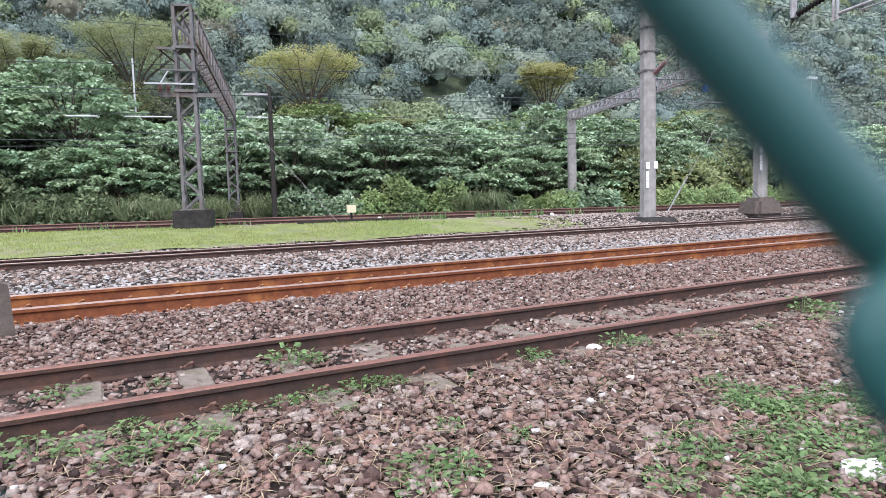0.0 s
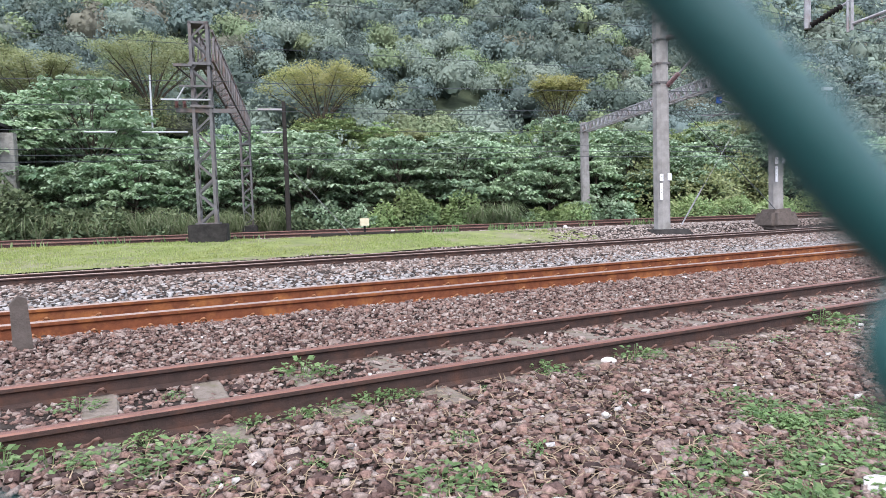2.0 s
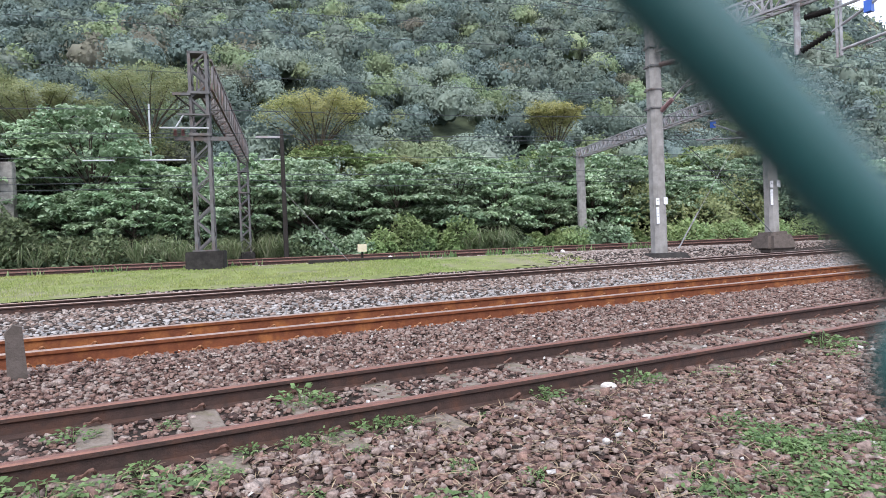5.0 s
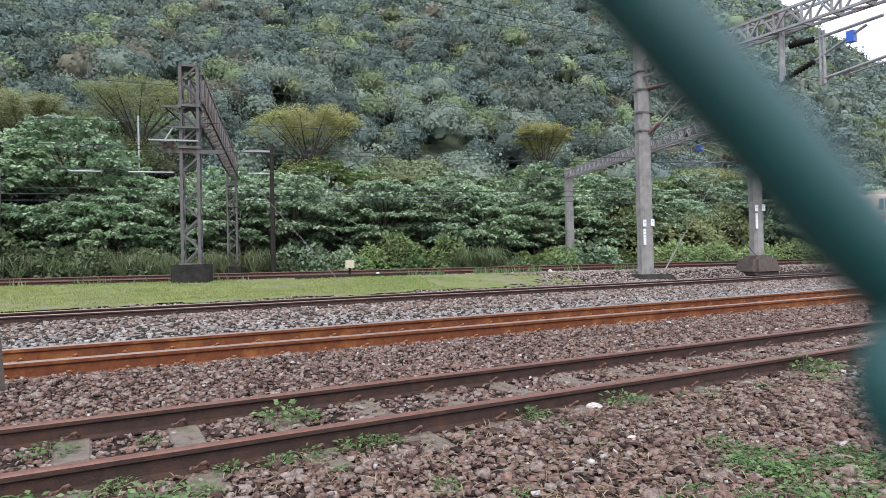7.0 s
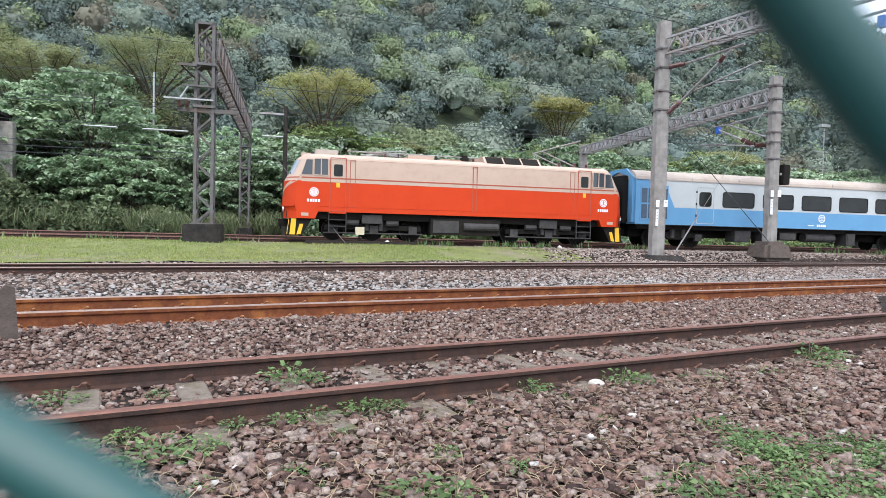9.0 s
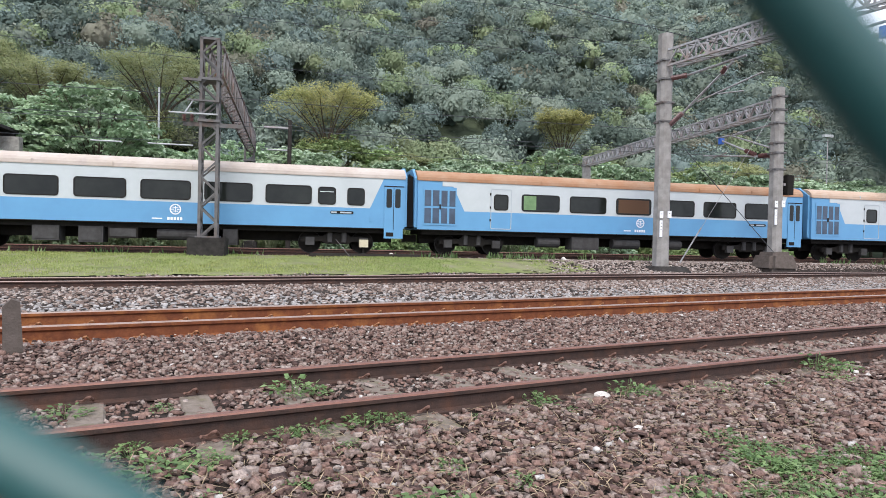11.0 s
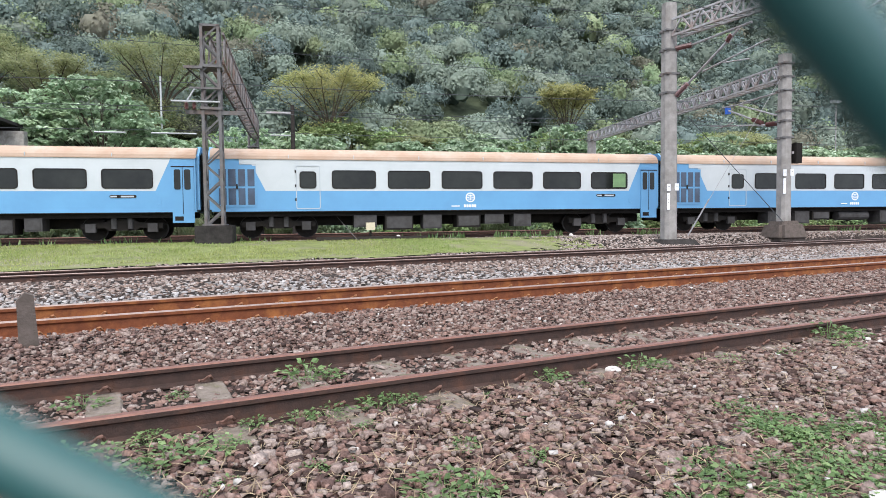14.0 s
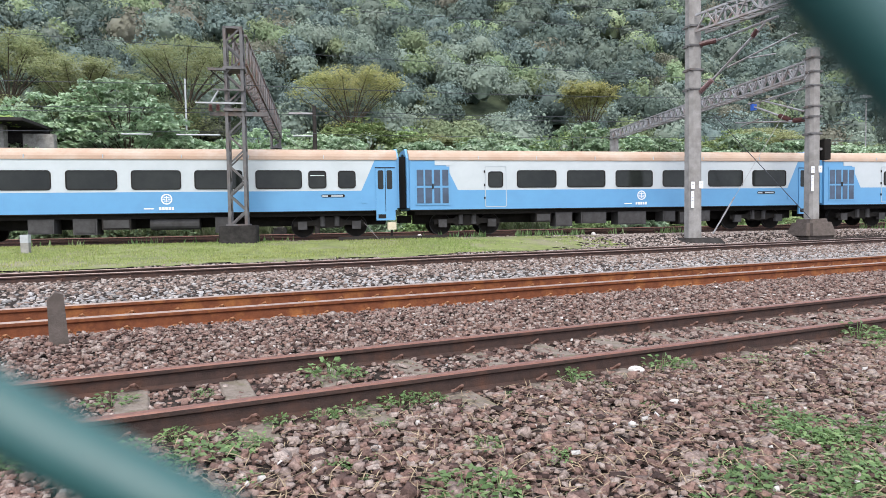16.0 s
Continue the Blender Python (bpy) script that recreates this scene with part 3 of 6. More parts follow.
def lattice_beam(name, a, b, w, h, label, bays, group, steel=None):
    """A box truss from a to b (world points on its lower centre line)."""
    a, b = Vector(a), Vector(b)
    steel = steel or GALV
    m = Matrix.Translation(a) @ (b - a).to_track_quat("X", "Z").to_matrix().to_4x4()
    beam = thing(name, m, label, "gantry beam", group)
    L = (b - a).length
    for y in (-w / 2, w / 2):
        for z in (0, h):
            part("chord", box(bmesh.new(), 0, L, y - 0.04, y + 0.04, z - 0.04, z + 0.04), steel, beam)
    for i in range(bays):
        x0, x1 = L * i / bays, L * (i + 1) / bays
        for y in (-w / 2, w / 2):
            part("lacing_bar", bar(bmesh.new(), (x0, y, 0), ((x0 + x1) / 2, y, h), 0.055), steel, beam)
            part("lacing_bar", bar(bmesh.new(), ((x0 + x1) / 2, y, h), (x1, y, 0), 0.055), steel, beam)
            part("post", bar(bmesh.new(), (x1, y, 0), (x1, y, h), 0.06), steel, beam)
        for z in (0, h):
            part("cross_bar", bar(bmesh.new(), (x1, -w / 2, z), (x1, w / 2, z), 0.05), steel, beam)
        part("lacing_bar", bar(bmesh.new(), (x0, -w / 2, 0), (x1, w / 2, 0), 0.045), steel, beam)
    return beam


def concrete_pole(s, n, z0, z1, w, label, plates=True, bands=(0.62, 0.7, 0.8, 0.88)):
    pole = thing("catenary_pole", placed(s, n, z0), label, "pole", "catenary poles")
    h = z1 - z0
    bm = bmesh.new()
    # broad faces, chamfered edges and a slight taper
    outline = [(-1, -0.55), (-0.55, -1), (0.55, -1), (1, -0.55), (1, 0.55), (0.55, 1), (-0.55, 1), (-1, 0.55)]
    rings = [[bm.verts.new((x * w / 2 * q, y * w / 2 * q, z)) for x, y in outline] for z, q in ((0, 1.04), (h * 0.5, 1.0), (h, 0.94))]
    for p, r in zip(rings, rings[1:]):
        for i in range(8):
            bm.faces.new((p[i], p[(i + 1) % 8], r[(i + 1) % 8], r[i]))
    bm.faces.new(rings[0][::-1])
    bm.faces.new(rings[-1])
    part("shaft", bm, POLE_MAT, pole)
    for q in bands:
        part("steel_band", box(bmesh.new(), -w / 2 - 0.018, w / 2 + 0.018, -w / 2 - 0.018, w / 2 + 0.018, h * q, h * q + 0.07), MAST_STEEL, pole, "dark steel clamp band")
        part("band_bolt", box(bmesh.new(), -w / 2 - 0.12, -w / 2 - 0.02, -0.05, 0.03, h * q - 0.03, h * q + 0.06), MAST_STEEL, pole)
        part("band_bolt", box(bmesh.new(), w / 2 + 0.02, w / 2 + 0.12, -0.05, 0.03, h * q + 0.01, h * q + 0.09), MAST_STEEL, pole)
    if plates:
        for x, z, ww, hh in ((-0.19, 1.95, 0.15, 0.28), (0.17, 1.97, 0.17, 0.28), (-0.2, 1.2, 0.12, 0.66)):
            pl = part("enamel_plate", box(bmesh.new(), x - ww / 2, x + ww / 2, -w / 2 - 0.035, -w / 2 - 0.015, z, z + hh), WHITE_PAINT, pole, "small white enamel plate")
            for i in range(1 if hh < 0.5 else 3):
                zz = z + hh - 0.12 - i * 0.13
                part("mark", boxed(x - ww * 0.2, x + ww * 0.2, -w / 2 - 0.04, -w / 2 - 0.036, zz, zz + 0.02), UNDER_GREY, pl)
    return pole


def insulator(bm, a, b, r=0.09, sheds=6):
    """One ribbed body, turned about the line from a to b."""
    a, b = Vector(a), Vector(b)
    z = (b - a).normalized()
    x = z.orthogonal().normalized()
    y = z.cross(x)
    rings = []
    for i in range(sheds):
        for q, w in ((0.0, 0.5), (0.15, 1.0), (0.7, 0.6)):
            p = a.lerp(b, (i + q) / sheds)
            rings.append([bm.verts.new(p + (x * math.cos(k) + y * math.sin(k)) * r * w) for k in (j * math.tau / 8 for j in range(8))])
    for p, q in zip(rings, rings[1:]):
        for i in range(8):
            bm.faces.new((p[i], p[(i + 1) % 8], q[(i + 1) % 8], q[i]))
    bm.faces.new(rings[0][::-1])
    bm.faces.new(rings[-1])


def bracket(m, label, tubes, insulators, blocks=(), r=0.05):
    """A catenary bracket in the x-z plane of m: tubes and insulators from (x, z) to (x, z)."""
    c = thing("cantilever_bracket", m, label, "bracket", "catenary brackets")
    for a, b, q in tubes:
        part("bracket_tube", tube(bmesh.new(), (a[0], 0, a[1]), (b[0], 0, b[1]), q, seg=8), GALV, c)
    for a, b, mt in insulators:
        bm = bmesh.new()
        insulator(bm, (a[0], 0, a[1]), (b[0], 0, b[1]), 0.11, 9)
        part("insulator", bm, mt, c, "ribbed insulator")
    for x, z, w, h, mt in blocks:
        part("tension_block", boxed(x - w / 2, x + w / 2, -0.1, 0.1, z - h / 2, z + h / 2), mt, c)
    return c


def cable(name, pts, r, label, parent=None, sag=0.0, material=None):
    fine = [Vector(pts[0])]
    for a, b in zip(pts, pts[1:]):
        a, b = Vector(a), Vector(b)
        for i in range(1, 9):
            q = i / 8
            fine.append(a.lerp(b, q) - Vector((0, 0, 4 * sag * q * (1 - q))))
    bm = sweep(bmesh.new(), fine, r, 4)
    ob = part(name, bm, material or CABLE_MAT)
    return tagged(ob, label, "cable")


def footing(s, n, z0, z1, w, label, splay=1.0, material=None, round_off=0.03):
    bm = bmesh.new()
    x = w / 2
    lo = [bm.verts.new((a * x * splay, b * x * splay, z0)) for a, b in ((-1, -1), (1, -1), (1, 1), (-1, 1))]
    hi = [bm.verts.new((a * x + 0.03 * random.uniform(-1, 1), b * x, z1 + 0.02 * random.uniform(-1, 1))) for a, b in ((-1, -1), (1, -1), (1, 1), (-1, 1))]
    for i in range(4):
        j = (i + 1) % 4
        bm.faces.new((lo[i], lo[j], hi[j], hi[i]))
    bm.faces.new(hi)
    bm.faces.new(lo[::-1])
    ob = part("concrete_footing", bm, material or DARK_CONCRETE, bevel=round_off)
    ob.matrix_basis = placed(s, n)
    return tagged(ob, label, "footing")


def build_catenary():
    g = "catenary gantries"
    footing(-2.85, 23.6, 0.2, 1.16, 1.25, "dark stained concrete footing under the lattice mast")
    lattice_column("lattice_mast", -2.85, 23.6, 1.16, 8.15, 0.56, "grey galvanised lattice mast on a dark concrete footing", g)
    footing(-2.7, 43.0, 0.3, 0.95, 1.1, "concrete footing of the rear lattice mast")
    lattice_column("lattice_mast", -2.7, 43.0, 0.95, 7.6, 0.56, "grey lattice mast standing among shrubs behind the track", g)
    lattice_beam("gantry_beam", at(-2.72, 23.9, 7.0), at(-2.6, 43.2, 6.9), 0.5, 1.05, "rust-streaked lattice gantry beam spanning the far track", 17, g, BEAM_STEEL)
    # concrete poles
    footing(14.62, 22.5, 0.12, 0.38, 1.45, "low dark splayed concrete base of the tall pole", 1.25)
    concrete_pole(14.62, 22.5, 0.36, 9.75, 0.54, "tall light grey concrete catenary pole with white plates")
    footing(20.35, 22.8, 0.2, 1.05, 1.1, "rounded grey concrete footing of the pole", 1.4, POST_MAT, 0.16)
    concrete_pole(20.35, 22.8, 1.0, 8.12, 0.49, "grey concrete catenary pole on a rounded footing", bands=(0.5, 0.6, 0.66, 0.78, 0.86, 0.94))
    concrete_pole(22.5, 45.0, 0.45, 8.1, 0.6, "grey concrete catenary pole behind the track", plates=False, bands=(0.9,))
    concrete_pole(49.0, 36.0, 0.45, 8.0, 0.6, "distant grey concrete catenary pole", plates=False, bands=(0.9,))
    lattice_beam("gantry_beam", at(22.5, 45.2, 7.35), at(20.35, 22.9, 7.08), 0.5, 0.55, "grey lattice gantry beam between two concrete poles", 30, g)
    # the long beam over the middle tracks
    lattice_beam("gantry_beam", at(14.79, 22.25, 8.42), at(21.0, -0.76, 8.42), 0.5, 0.62, "long grey lattice gantry beam over the middle tracks", 26, g)
    lattice_beam("gantry_beam", at(49.0, 36.2, 7.2), at(47.0, 20.0, 7.2), 0.5, 0.55, "distant grey lattice gantry beam", 20, g)
    # brackets
    over = Matrix.Translation(at(14.72, 22.5)) @ (at(14.99, 21.5) - at(14.72, 22.5)).to_track_quat("X", "Z").to_matrix().to_4x4()
    bracket(over, "tubular catenary bracket with brown insulators on the tall pole", [((1.01, 7.9), (3.54, 8.05), 0.05), ((0.84, 6.47), (3.03, 7.96), 0.045), ((1.49, 6.77), (4.19, 7.3), 0.035), ((2.4, 6.9), (3.45, 6.8), 0.025)],
            [((0.25, 7.95), (1.01, 7.9), CERAMIC), ((0.25, 6.1), (0.84, 6.47), CERAMIC), ((2.55, 7.62), (2.75, 7.84), CERAMIC)])
    bracket(over, "catenary bracket hanging from the long gantry beam", [((5.85, 9.1), (5.85, 6.78), 0.1), ((6.93, 7.18), (8.43, 7.82), 0.045), ((6.94, 7.86), (8.88, 7.95), 0.05), ((7.08, 8.15), (7.08, 6.35), 0.045), ((7.2, 8.05), (7.2, 6.38), 0.045), ((7.18, 6.55), (9.6, 6.82), 0.05), ((7.9, 6.5), (9.3, 6.62), 0.025)],
            [((5.98, 6.86), (6.93, 7.18), UNDER), ((6.12, 7.89), (6.94, 7.86), UNDER)], [(8.0, 7.6, 0.2, 0.34, SIGNAL_BLUE)])
    behind = Matrix.Translation(at(20.35, 22.8)) @ (at(22.5, 45) - at(20.35, 22.8)).to_track_quat("X", "Z").to_matrix().to_4x4()
    bracket(behind, "tubular catenary bracket with brown insulators on the footed pole", [((2.2, 5.74), (4.15, 6.5), 0.045), ((0.4, 6.61), (2.95, 6.64), 0.045), ((0.5, 5.63), (3.3, 6.6), 0.04), ((1.0, 5.3), (5.7, 5.96), 0.035), ((2.4, 6.56), (4.6, 6.7), 0.035), ((3.7, 5.83), (5.2, 5.7), 0.025)],
            [((0.5, 5.29), (1.2, 5.35), CERAMIC), ((1.5, 5.45), (2.2, 5.74), CERAMIC)], [(4.15, 6.46, 0.2, 0.3, SIGNAL_BLUE)])
    arm = thing("cross_arm", placed(-2.85, 23.2, 5.45), "grey steel cross arm with brown insulators on the lattice mast", "cross arm")
    part("arm", boxed(-1.3, 0.3, -0.03, 0.03, 0, 0.05), PALE_TUBE, arm)
    for x in (-0.8, -0.55):
        bm = bmesh.new()
        insulator(bm, (x, 0, -0.26), (x, 0, -0.02), 0.08)
        part("insulator", bm, CERAMIC, arm)
    part("lower_arm", boxed(-0.85, 1.15, 0.1, 0.18, -0.4, -0.26), MAST_STEEL, arm)
    part("upper_arm", boxed(-0.85, -0.25, -0.05, 0.05, 1.15, 1.24), MAST_STEEL, arm)
    part("tie_rod", tube(bmesh.new(), (-0.75, 0, 1.15), (-0.3, 0, 0.75), 0.03), UNDER, arm)
    part("hanger", tube(bmesh.new(), (-0.8, 0, 0.0), (-0.5, 0, 0.5), 0.03), PALE_TUBE, arm)
    part("pin_bar", boxed(-0.7, 0.35, -0.03, 0.03, 0.46, 0.52), MAST_STEEL, arm)
    box_ob = thing("signal_box", placed(20.78, 22.6, 3.5), "small black box fixed to the side of the pole", "box")
    part("housing", boxed(-0.15, 0.17, -0.16, 0.16, 0, 0.85), UNDER, box_ob, bevel=0.02)
    part("bracket", boxed(-0.25, -0.15, -0.05, 0.05, 0.4, 0.5), GALV, box_ob)
    # slim timber pole behind the lattice mast
    tp = thing("utility_pole", placed(-0.15, 41.0, 0.4), "slim dark utility pole behind the track", "pole")
    part("shaft", tube(bmesh.new(), (0, 0, 0), (0, 0, 8.3), 0.16, 0.12, 8), WOOD_DARK, tp)
    part("cross_arm", boxed(-1.6, 0.1, -0.06, 0.06, 7.75, 7.86), GALV, tp)
    # guy wires
    cable("guy_wire", [at(-2.3, 43.0, 7.5), at(2.2, 23.2, 0.5)], 0.014, "taut dark steel guy wire anchored in the gravel", material=MAST_STEEL)
    cable("guard_tube", [at(16.92, 23.1, 2.0), at(16.0, 23.2, 0.5)], 0.03, "pale guard tube round the foot of the guy wire", material=GALV)
    cable("guy_wire", [at(20.25, 22.7, 7.4), at(16.0, 23.2, 0.5)], 0.009, "taut pale steel guy wire anchored beside the pole", material=GALV)
    cable("guy_wire", [at(16.5, 24.0, 5.6), at(20.0, 22.4, 1.0)], 0.02, "taut steel guy wire on the footing")
    # overhead wires along the tracks
    for n, z, r in ((TRAIN_N, 5.65, 0.012), (TRAIN_N, 6.75, 0.014), (31.5, 5.65, 0.012), (31.5, 6.75, 0.014), (44.0, 6.2, 0.02), (44.0, 5.8, 0.02), (44.0, 5.4, 0.02)):
        cable("overhead_wire", [at(-70, n, z), at(-2.8, n, z), at(21, n, z), at(48, n, z), at(110, n, z)], r, "thin dark overhead wire along the track", sag=0.12)
    for y, z in ((15.1, 8.3), (8.7, 8.1)):
        cable("overhead_wire", [(-60, y + 6, z + 4), (18, y, z), (80, y - 1, z)], 0.014, "thin dark overhead wire along the track", sag=0.3)
    for n, z in ((33.0, 13.0), (33.5, 12.1), (36.0, 15.5), (36.0, 10.2)):
        cable("overhead_wire", [at(-80, n + 14, z + 8), at(15, n, z), at(110, n - 4, z - 2)], 0.016, "thin dark power line in front of the hill", sag=0.5)


# ---- train ----
# Each vehicle is built from its front end (x = 0) backwards along x; y = 0 on the track's centre, -y towards the camera; z = 0 on the rail.
HALF = 1.42


def wheelset(parent, x, r=0.43):
    w = part("wheel", tube(bmesh.new(), (x, -0.62, r), (x, -0.49, r), r, seg=20), UNDER, parent)
    part("tyre", tube(bmesh.new(), (x, -0.6, r), (x, -0.47, r), r + 0.025, seg=20), UNDER_GREY, w)
    part("wheel", tube(bmesh.new(), (x, 0.49, r), (x, 0.62, r), r, seg=20), UNDER, parent)
    part("axle", tube(bmesh.new(), (x, -0.5, r), (x, 0.5, r), 0.08, seg=8), UNDER, parent)


def bogie(parent, x, wheels, label=""):
    bm = bmesh.new()
    span = max(abs(w) for w in wheels) + 0.35
    for y in (-0.98, 0.98):
        plate(bm, [(x - span, 0.42), (x - span, 0.62), (x - 0.55, 0.66), (x - 0.4, 0.78), (x + 0.4, 0.78), (x + 0.55, 0.66), (x + span, 0.62), (x + span, 0.42), (x + 0.6, 0.46), (x + 0.45, 0.36), (x - 0.45, 0.36), (x - 0.6, 0.46)], y - 0.07, y + 0.07)
    box(bm, x - 0.3, x + 0.3, -0.98, 0.98, 0.5, 0.75)
    b = part("bogie_frame", bm, UNDER, parent, label)
    for w in wheels:
        wheelset(parent, x + w)
        part("axle_box", boxed(x + w - 0.17, x + w + 0.17, -1.14, -0.98, 0.3, 0.62), UNDER_GREY, parent)
    for w in (-0.28, 0.28):
        part("spring", tube(bmesh.new(), (x + w, -1.06, 0.42), (x + w, -1.06, 0.9), 0.1, seg=8), UNDER_GREY, parent)


def emblem(parent, x, z, r, number_w, filled=False):
    """A white round railway emblem over a row of small marks."""
    bm = bmesh.new()
    circ = lambda q: [(x + q * math.cos(i * math.tau / 20), z + q * math.sin(i * math.tau / 20)) for i in range(20)]
    ring_plate(bm, circ(r), circ(r * 0.78), -HALF - 0.012, -HALF - 0.004)
    for a, b, c, d in ((-0.5, 0.5, 0.28, 0.42), (-0.5, 0.5, -0.42, -0.28), (-0.72, -0.25, -0.08, 0.08), (0.25, 0.72, -0.08, 0.08), (-0.08, 0.08, -0.6, 0.6)):
        box(bm, x + a * r, x + b * r, -HALF - 0.012, -HALF - 0.004, z + c * r, z + d * r)
    if filled:
        bm.free()
        bm = plate(bmesh.new(), circ(r), -HALF - 0.012, -HALF - 0.004)
    em = part("emblem", bm, WHITE_PAINT, parent, "white round emblem")
    if filled:
        bm = bmesh.new()
        ring_plate(bm, circ(r * 0.78), circ(r * 0.68), -HALF - 0.016, -HALF - 0.0125)
        for a, b, c, d in ((-0.4, 0.4, 0.2, 0.28), (-0.4, 0.4, -0.28, -0.2), (-0.06, 0.06, -0.5, 0.5)):
            box(bm, x + a * r, x + b * r, -HALF - 0.016, -HALF - 0.0125, z + c * r, z + d * r)
        part("emblem_marks", bm, ORANGE, em)
    bm = bmesh.new()
    k = 5
    for i in range(k):
        x0 = x - number_w / 2 + i * number_w / k
        box(bm, x0, x0 + number_w / k * 0.72, -HALF - 0.01, -HALF - 0.004, z - r - 0.2, z - r - 0.09)
    part("number_marks", bm, WHITE_PAINT, parent)


def window(parent, x0, x1, z0, z1, glass, frame_mat, name="window", y=-HALF, bars=(), r=0.09):
    bm = plate(bmesh.new(), rounded(x0, x1, z0, z1, r), y - 0.006, y + 0.02)
    w = part(name, bm, glass, parent)
    e = 0.035
    part("window_frame", ring_plate(bmesh.new(), rounded(x0 - e, x1 + e, z0 - e, z1 + e, r + e), rounded(x0, x1, z0, z1, r), y - 0.02, y + 0.01), frame_mat, w)
    for a, b, c, d, m, nm in bars:
        part(nm, boxed(a, b, y - 0.016, y - 0.008, c, d), m, w)
    return w


def roof_profile(z_eave, z_top, k=7):
    out = []
    for i in range(k + 1):
        a = math.pi * i / (2 * k)
        out.append((-HALF * math.cos(a) ** 0.6 if i < k else 0.0, z_eave + (z_top - z_eave) * math.sin(a) ** 0.9))
    return out


def build_coach(extra_small, curtain_at, label):
    """A passenger coach 19.2 m long: blue below, white above, blue ends, stained roof."""
    c = thing("passenger_coach", Matrix(), label, "train car", "coaches of the train")
    x0, x1 = 0.28, 18.95
    z_sill, z_line, z_eave, z_top = 1.02, 1.8, 3.02, 3.5
    # side walls with slanted borders between blue and white
    bm = bmesh.new()
    cols_lo = [x0, 2.25, 17.55, x1]
    cols_hi = [x0, 1.65, 18.1, x1]
    for y in (-HALF, HALF):
        rows = [[bm.verts.new((x, y, z)) for x in cols] for z, cols in ((z_sill, cols_lo), (z_line, cols_lo), (z_eave, cols_hi))]
        for i in range(3):
            bm.faces.new((rows[0][i], rows[0][i + 1], rows[1][i + 1], rows[1][i])).material_index = 0
            bm.faces.new((rows[1][i], rows[1][i + 1], rows[2][i + 1], rows[2][i])).material_index = 1 if i == 1 else 0
    half = roof_profile(z_eave, z_top)
    full = half + [(-y, z) for y, z in half[-2::-1]]
    outline = [(-HALF, z_sill), (HALF, z_sill)] + full[::-1]
    for x in (x0, x1):
        bm.faces.new([bm.verts.new((x, y, z)) for y, z in outline]).material_index = 0
    part("body", bm, [BLUE, WHITE_BODY], c)
    bm = bmesh.new()
    a = [bm.verts.new((x0 - 0.02, y * 1.004, z)) for y, z in full]
    b = [bm.verts.new((x1 + 0.02, y * 1.004, z)) for y, z in full]
    for i in range(len(full) - 1):
        bm.faces.new((a[i], a[i + 1], b[i + 1], b[i]))
    bm.faces.new(a[::-1])
    bm.faces.new(b)
    part("roof", bm, ROOF_TAN, c, "tan roof with rust stains", smooth_faces=False)
    gut = bmesh.new()
    box(gut, x0, x1, -HALF - 0.03, -HALF - 0.002, z_eave - 0.02, z_eave + 0.02)
    part("gutter", gut, ROOF_TAN, c)
    for x in (3.1, 5.6, 8.2, 10.9, 13.3, 16.1):
        part("roof_seam", boxed(x, x + 0.03, -HALF - 0.012, -HALF + 0.35, z_eave + 0.03, z_eave + 0.16), SEAM, c)
    # end caps over the gangway
    for x, d in ((0.28, -1), (18.95, 1)):
        xs = sorted((x, x + d * 0.11))
        bm = prism(bmesh.new(), [(-1.3, 1.1), (-1.05, 1.1), (-1.0, 3.15), (0, 3.4), (1.0, 3.15), (1.05, 1.1), (1.3, 1.1), (1.3, 3.1), (0.7, 3.52), (-0.7, 3.52), (-1.3, 3.1)], *xs)
        part("end_hood", bm, BLUE, c, "blue rounded end hood")
        part("gangway", boxed(*sorted((x, x + d * 0.27)), -0.75, 0.75, 1.1, 3.2), BLACK_RUBBER, c, "black rubber gangway bellows")
    # folding gate with eight panes at the front end
    gate = part("folding_gate", boxed(0.5, 1.9, -HALF - 0.02, -HALF - 0.002, 1.2, 2.75), BLUE, c)
    for i in range(4):
        for z0, z1 in ((1.28, 1.9), (1.98, 2.62)):
            gx = 0.56 + i * 0.34
            part("gate_pane", boxed(gx + 0.02 * (i > 1), gx + 0.27, -HALF - 0.03, -HALF - 0.021, z0, z1), GATE_GLASS, gate)
    part("gate_handle", boxed(1.18, 1.24, -HALF - 0.05, -HALF - 0.021, 1.86, 2.06), UNDER, gate)
    part("vent_panel", boxed(1.3, 1.95, -HALF - 0.012, -HALF - 0.002, 2.8, 3.0), WHITE_BODY, c)
    # service door and windows
    bm = ring_plate(bmesh.new(), rounded(3.38, 4.3, 1.1, 2.78, 0.07), rounded(3.41, 4.27, 1.13, 2.75, 0.06), -HALF - 0.012, -HALF - 0.002)
    part("door_outline", bm, SEAM, c)
    window(c, 3.55, 4.12, 1.93, 2.52, GLASS_DARK, UNDER)
    for z in (1.42, 1.95, 2.5):
        part("hinge", boxed(3.34, 3.39, -HALF - 0.03, -HALF - 0.002, z, z + 0.1), UNDER, c)
    starts = [4.78 + i * 2.2 for i in range(6 if not extra_small else 5)]
    for i, x in enumerate(starts):
        bars = []
        glass = GLASS_DARK
        if curtain_at == i:
            bars = [(x + 0.06, x + 0.62, 1.95, 2.54, CURTAIN, "curtain") if i == 0 else (x + 1.0, x + 1.6, 1.95, 2.54, CURTAIN, "curtain")]
        elif curtain_at is not None and (curtain_at == -i - 10 or curtain_at == 0 and i == 2):
            bars = [(x + 0.08, x + 1.58, 1.95, 2.54, BROWN_BLIND, "blind")]
        window(c, x, x + 1.66, 1.92, 2.57, glass, UNDER, bars=bars)
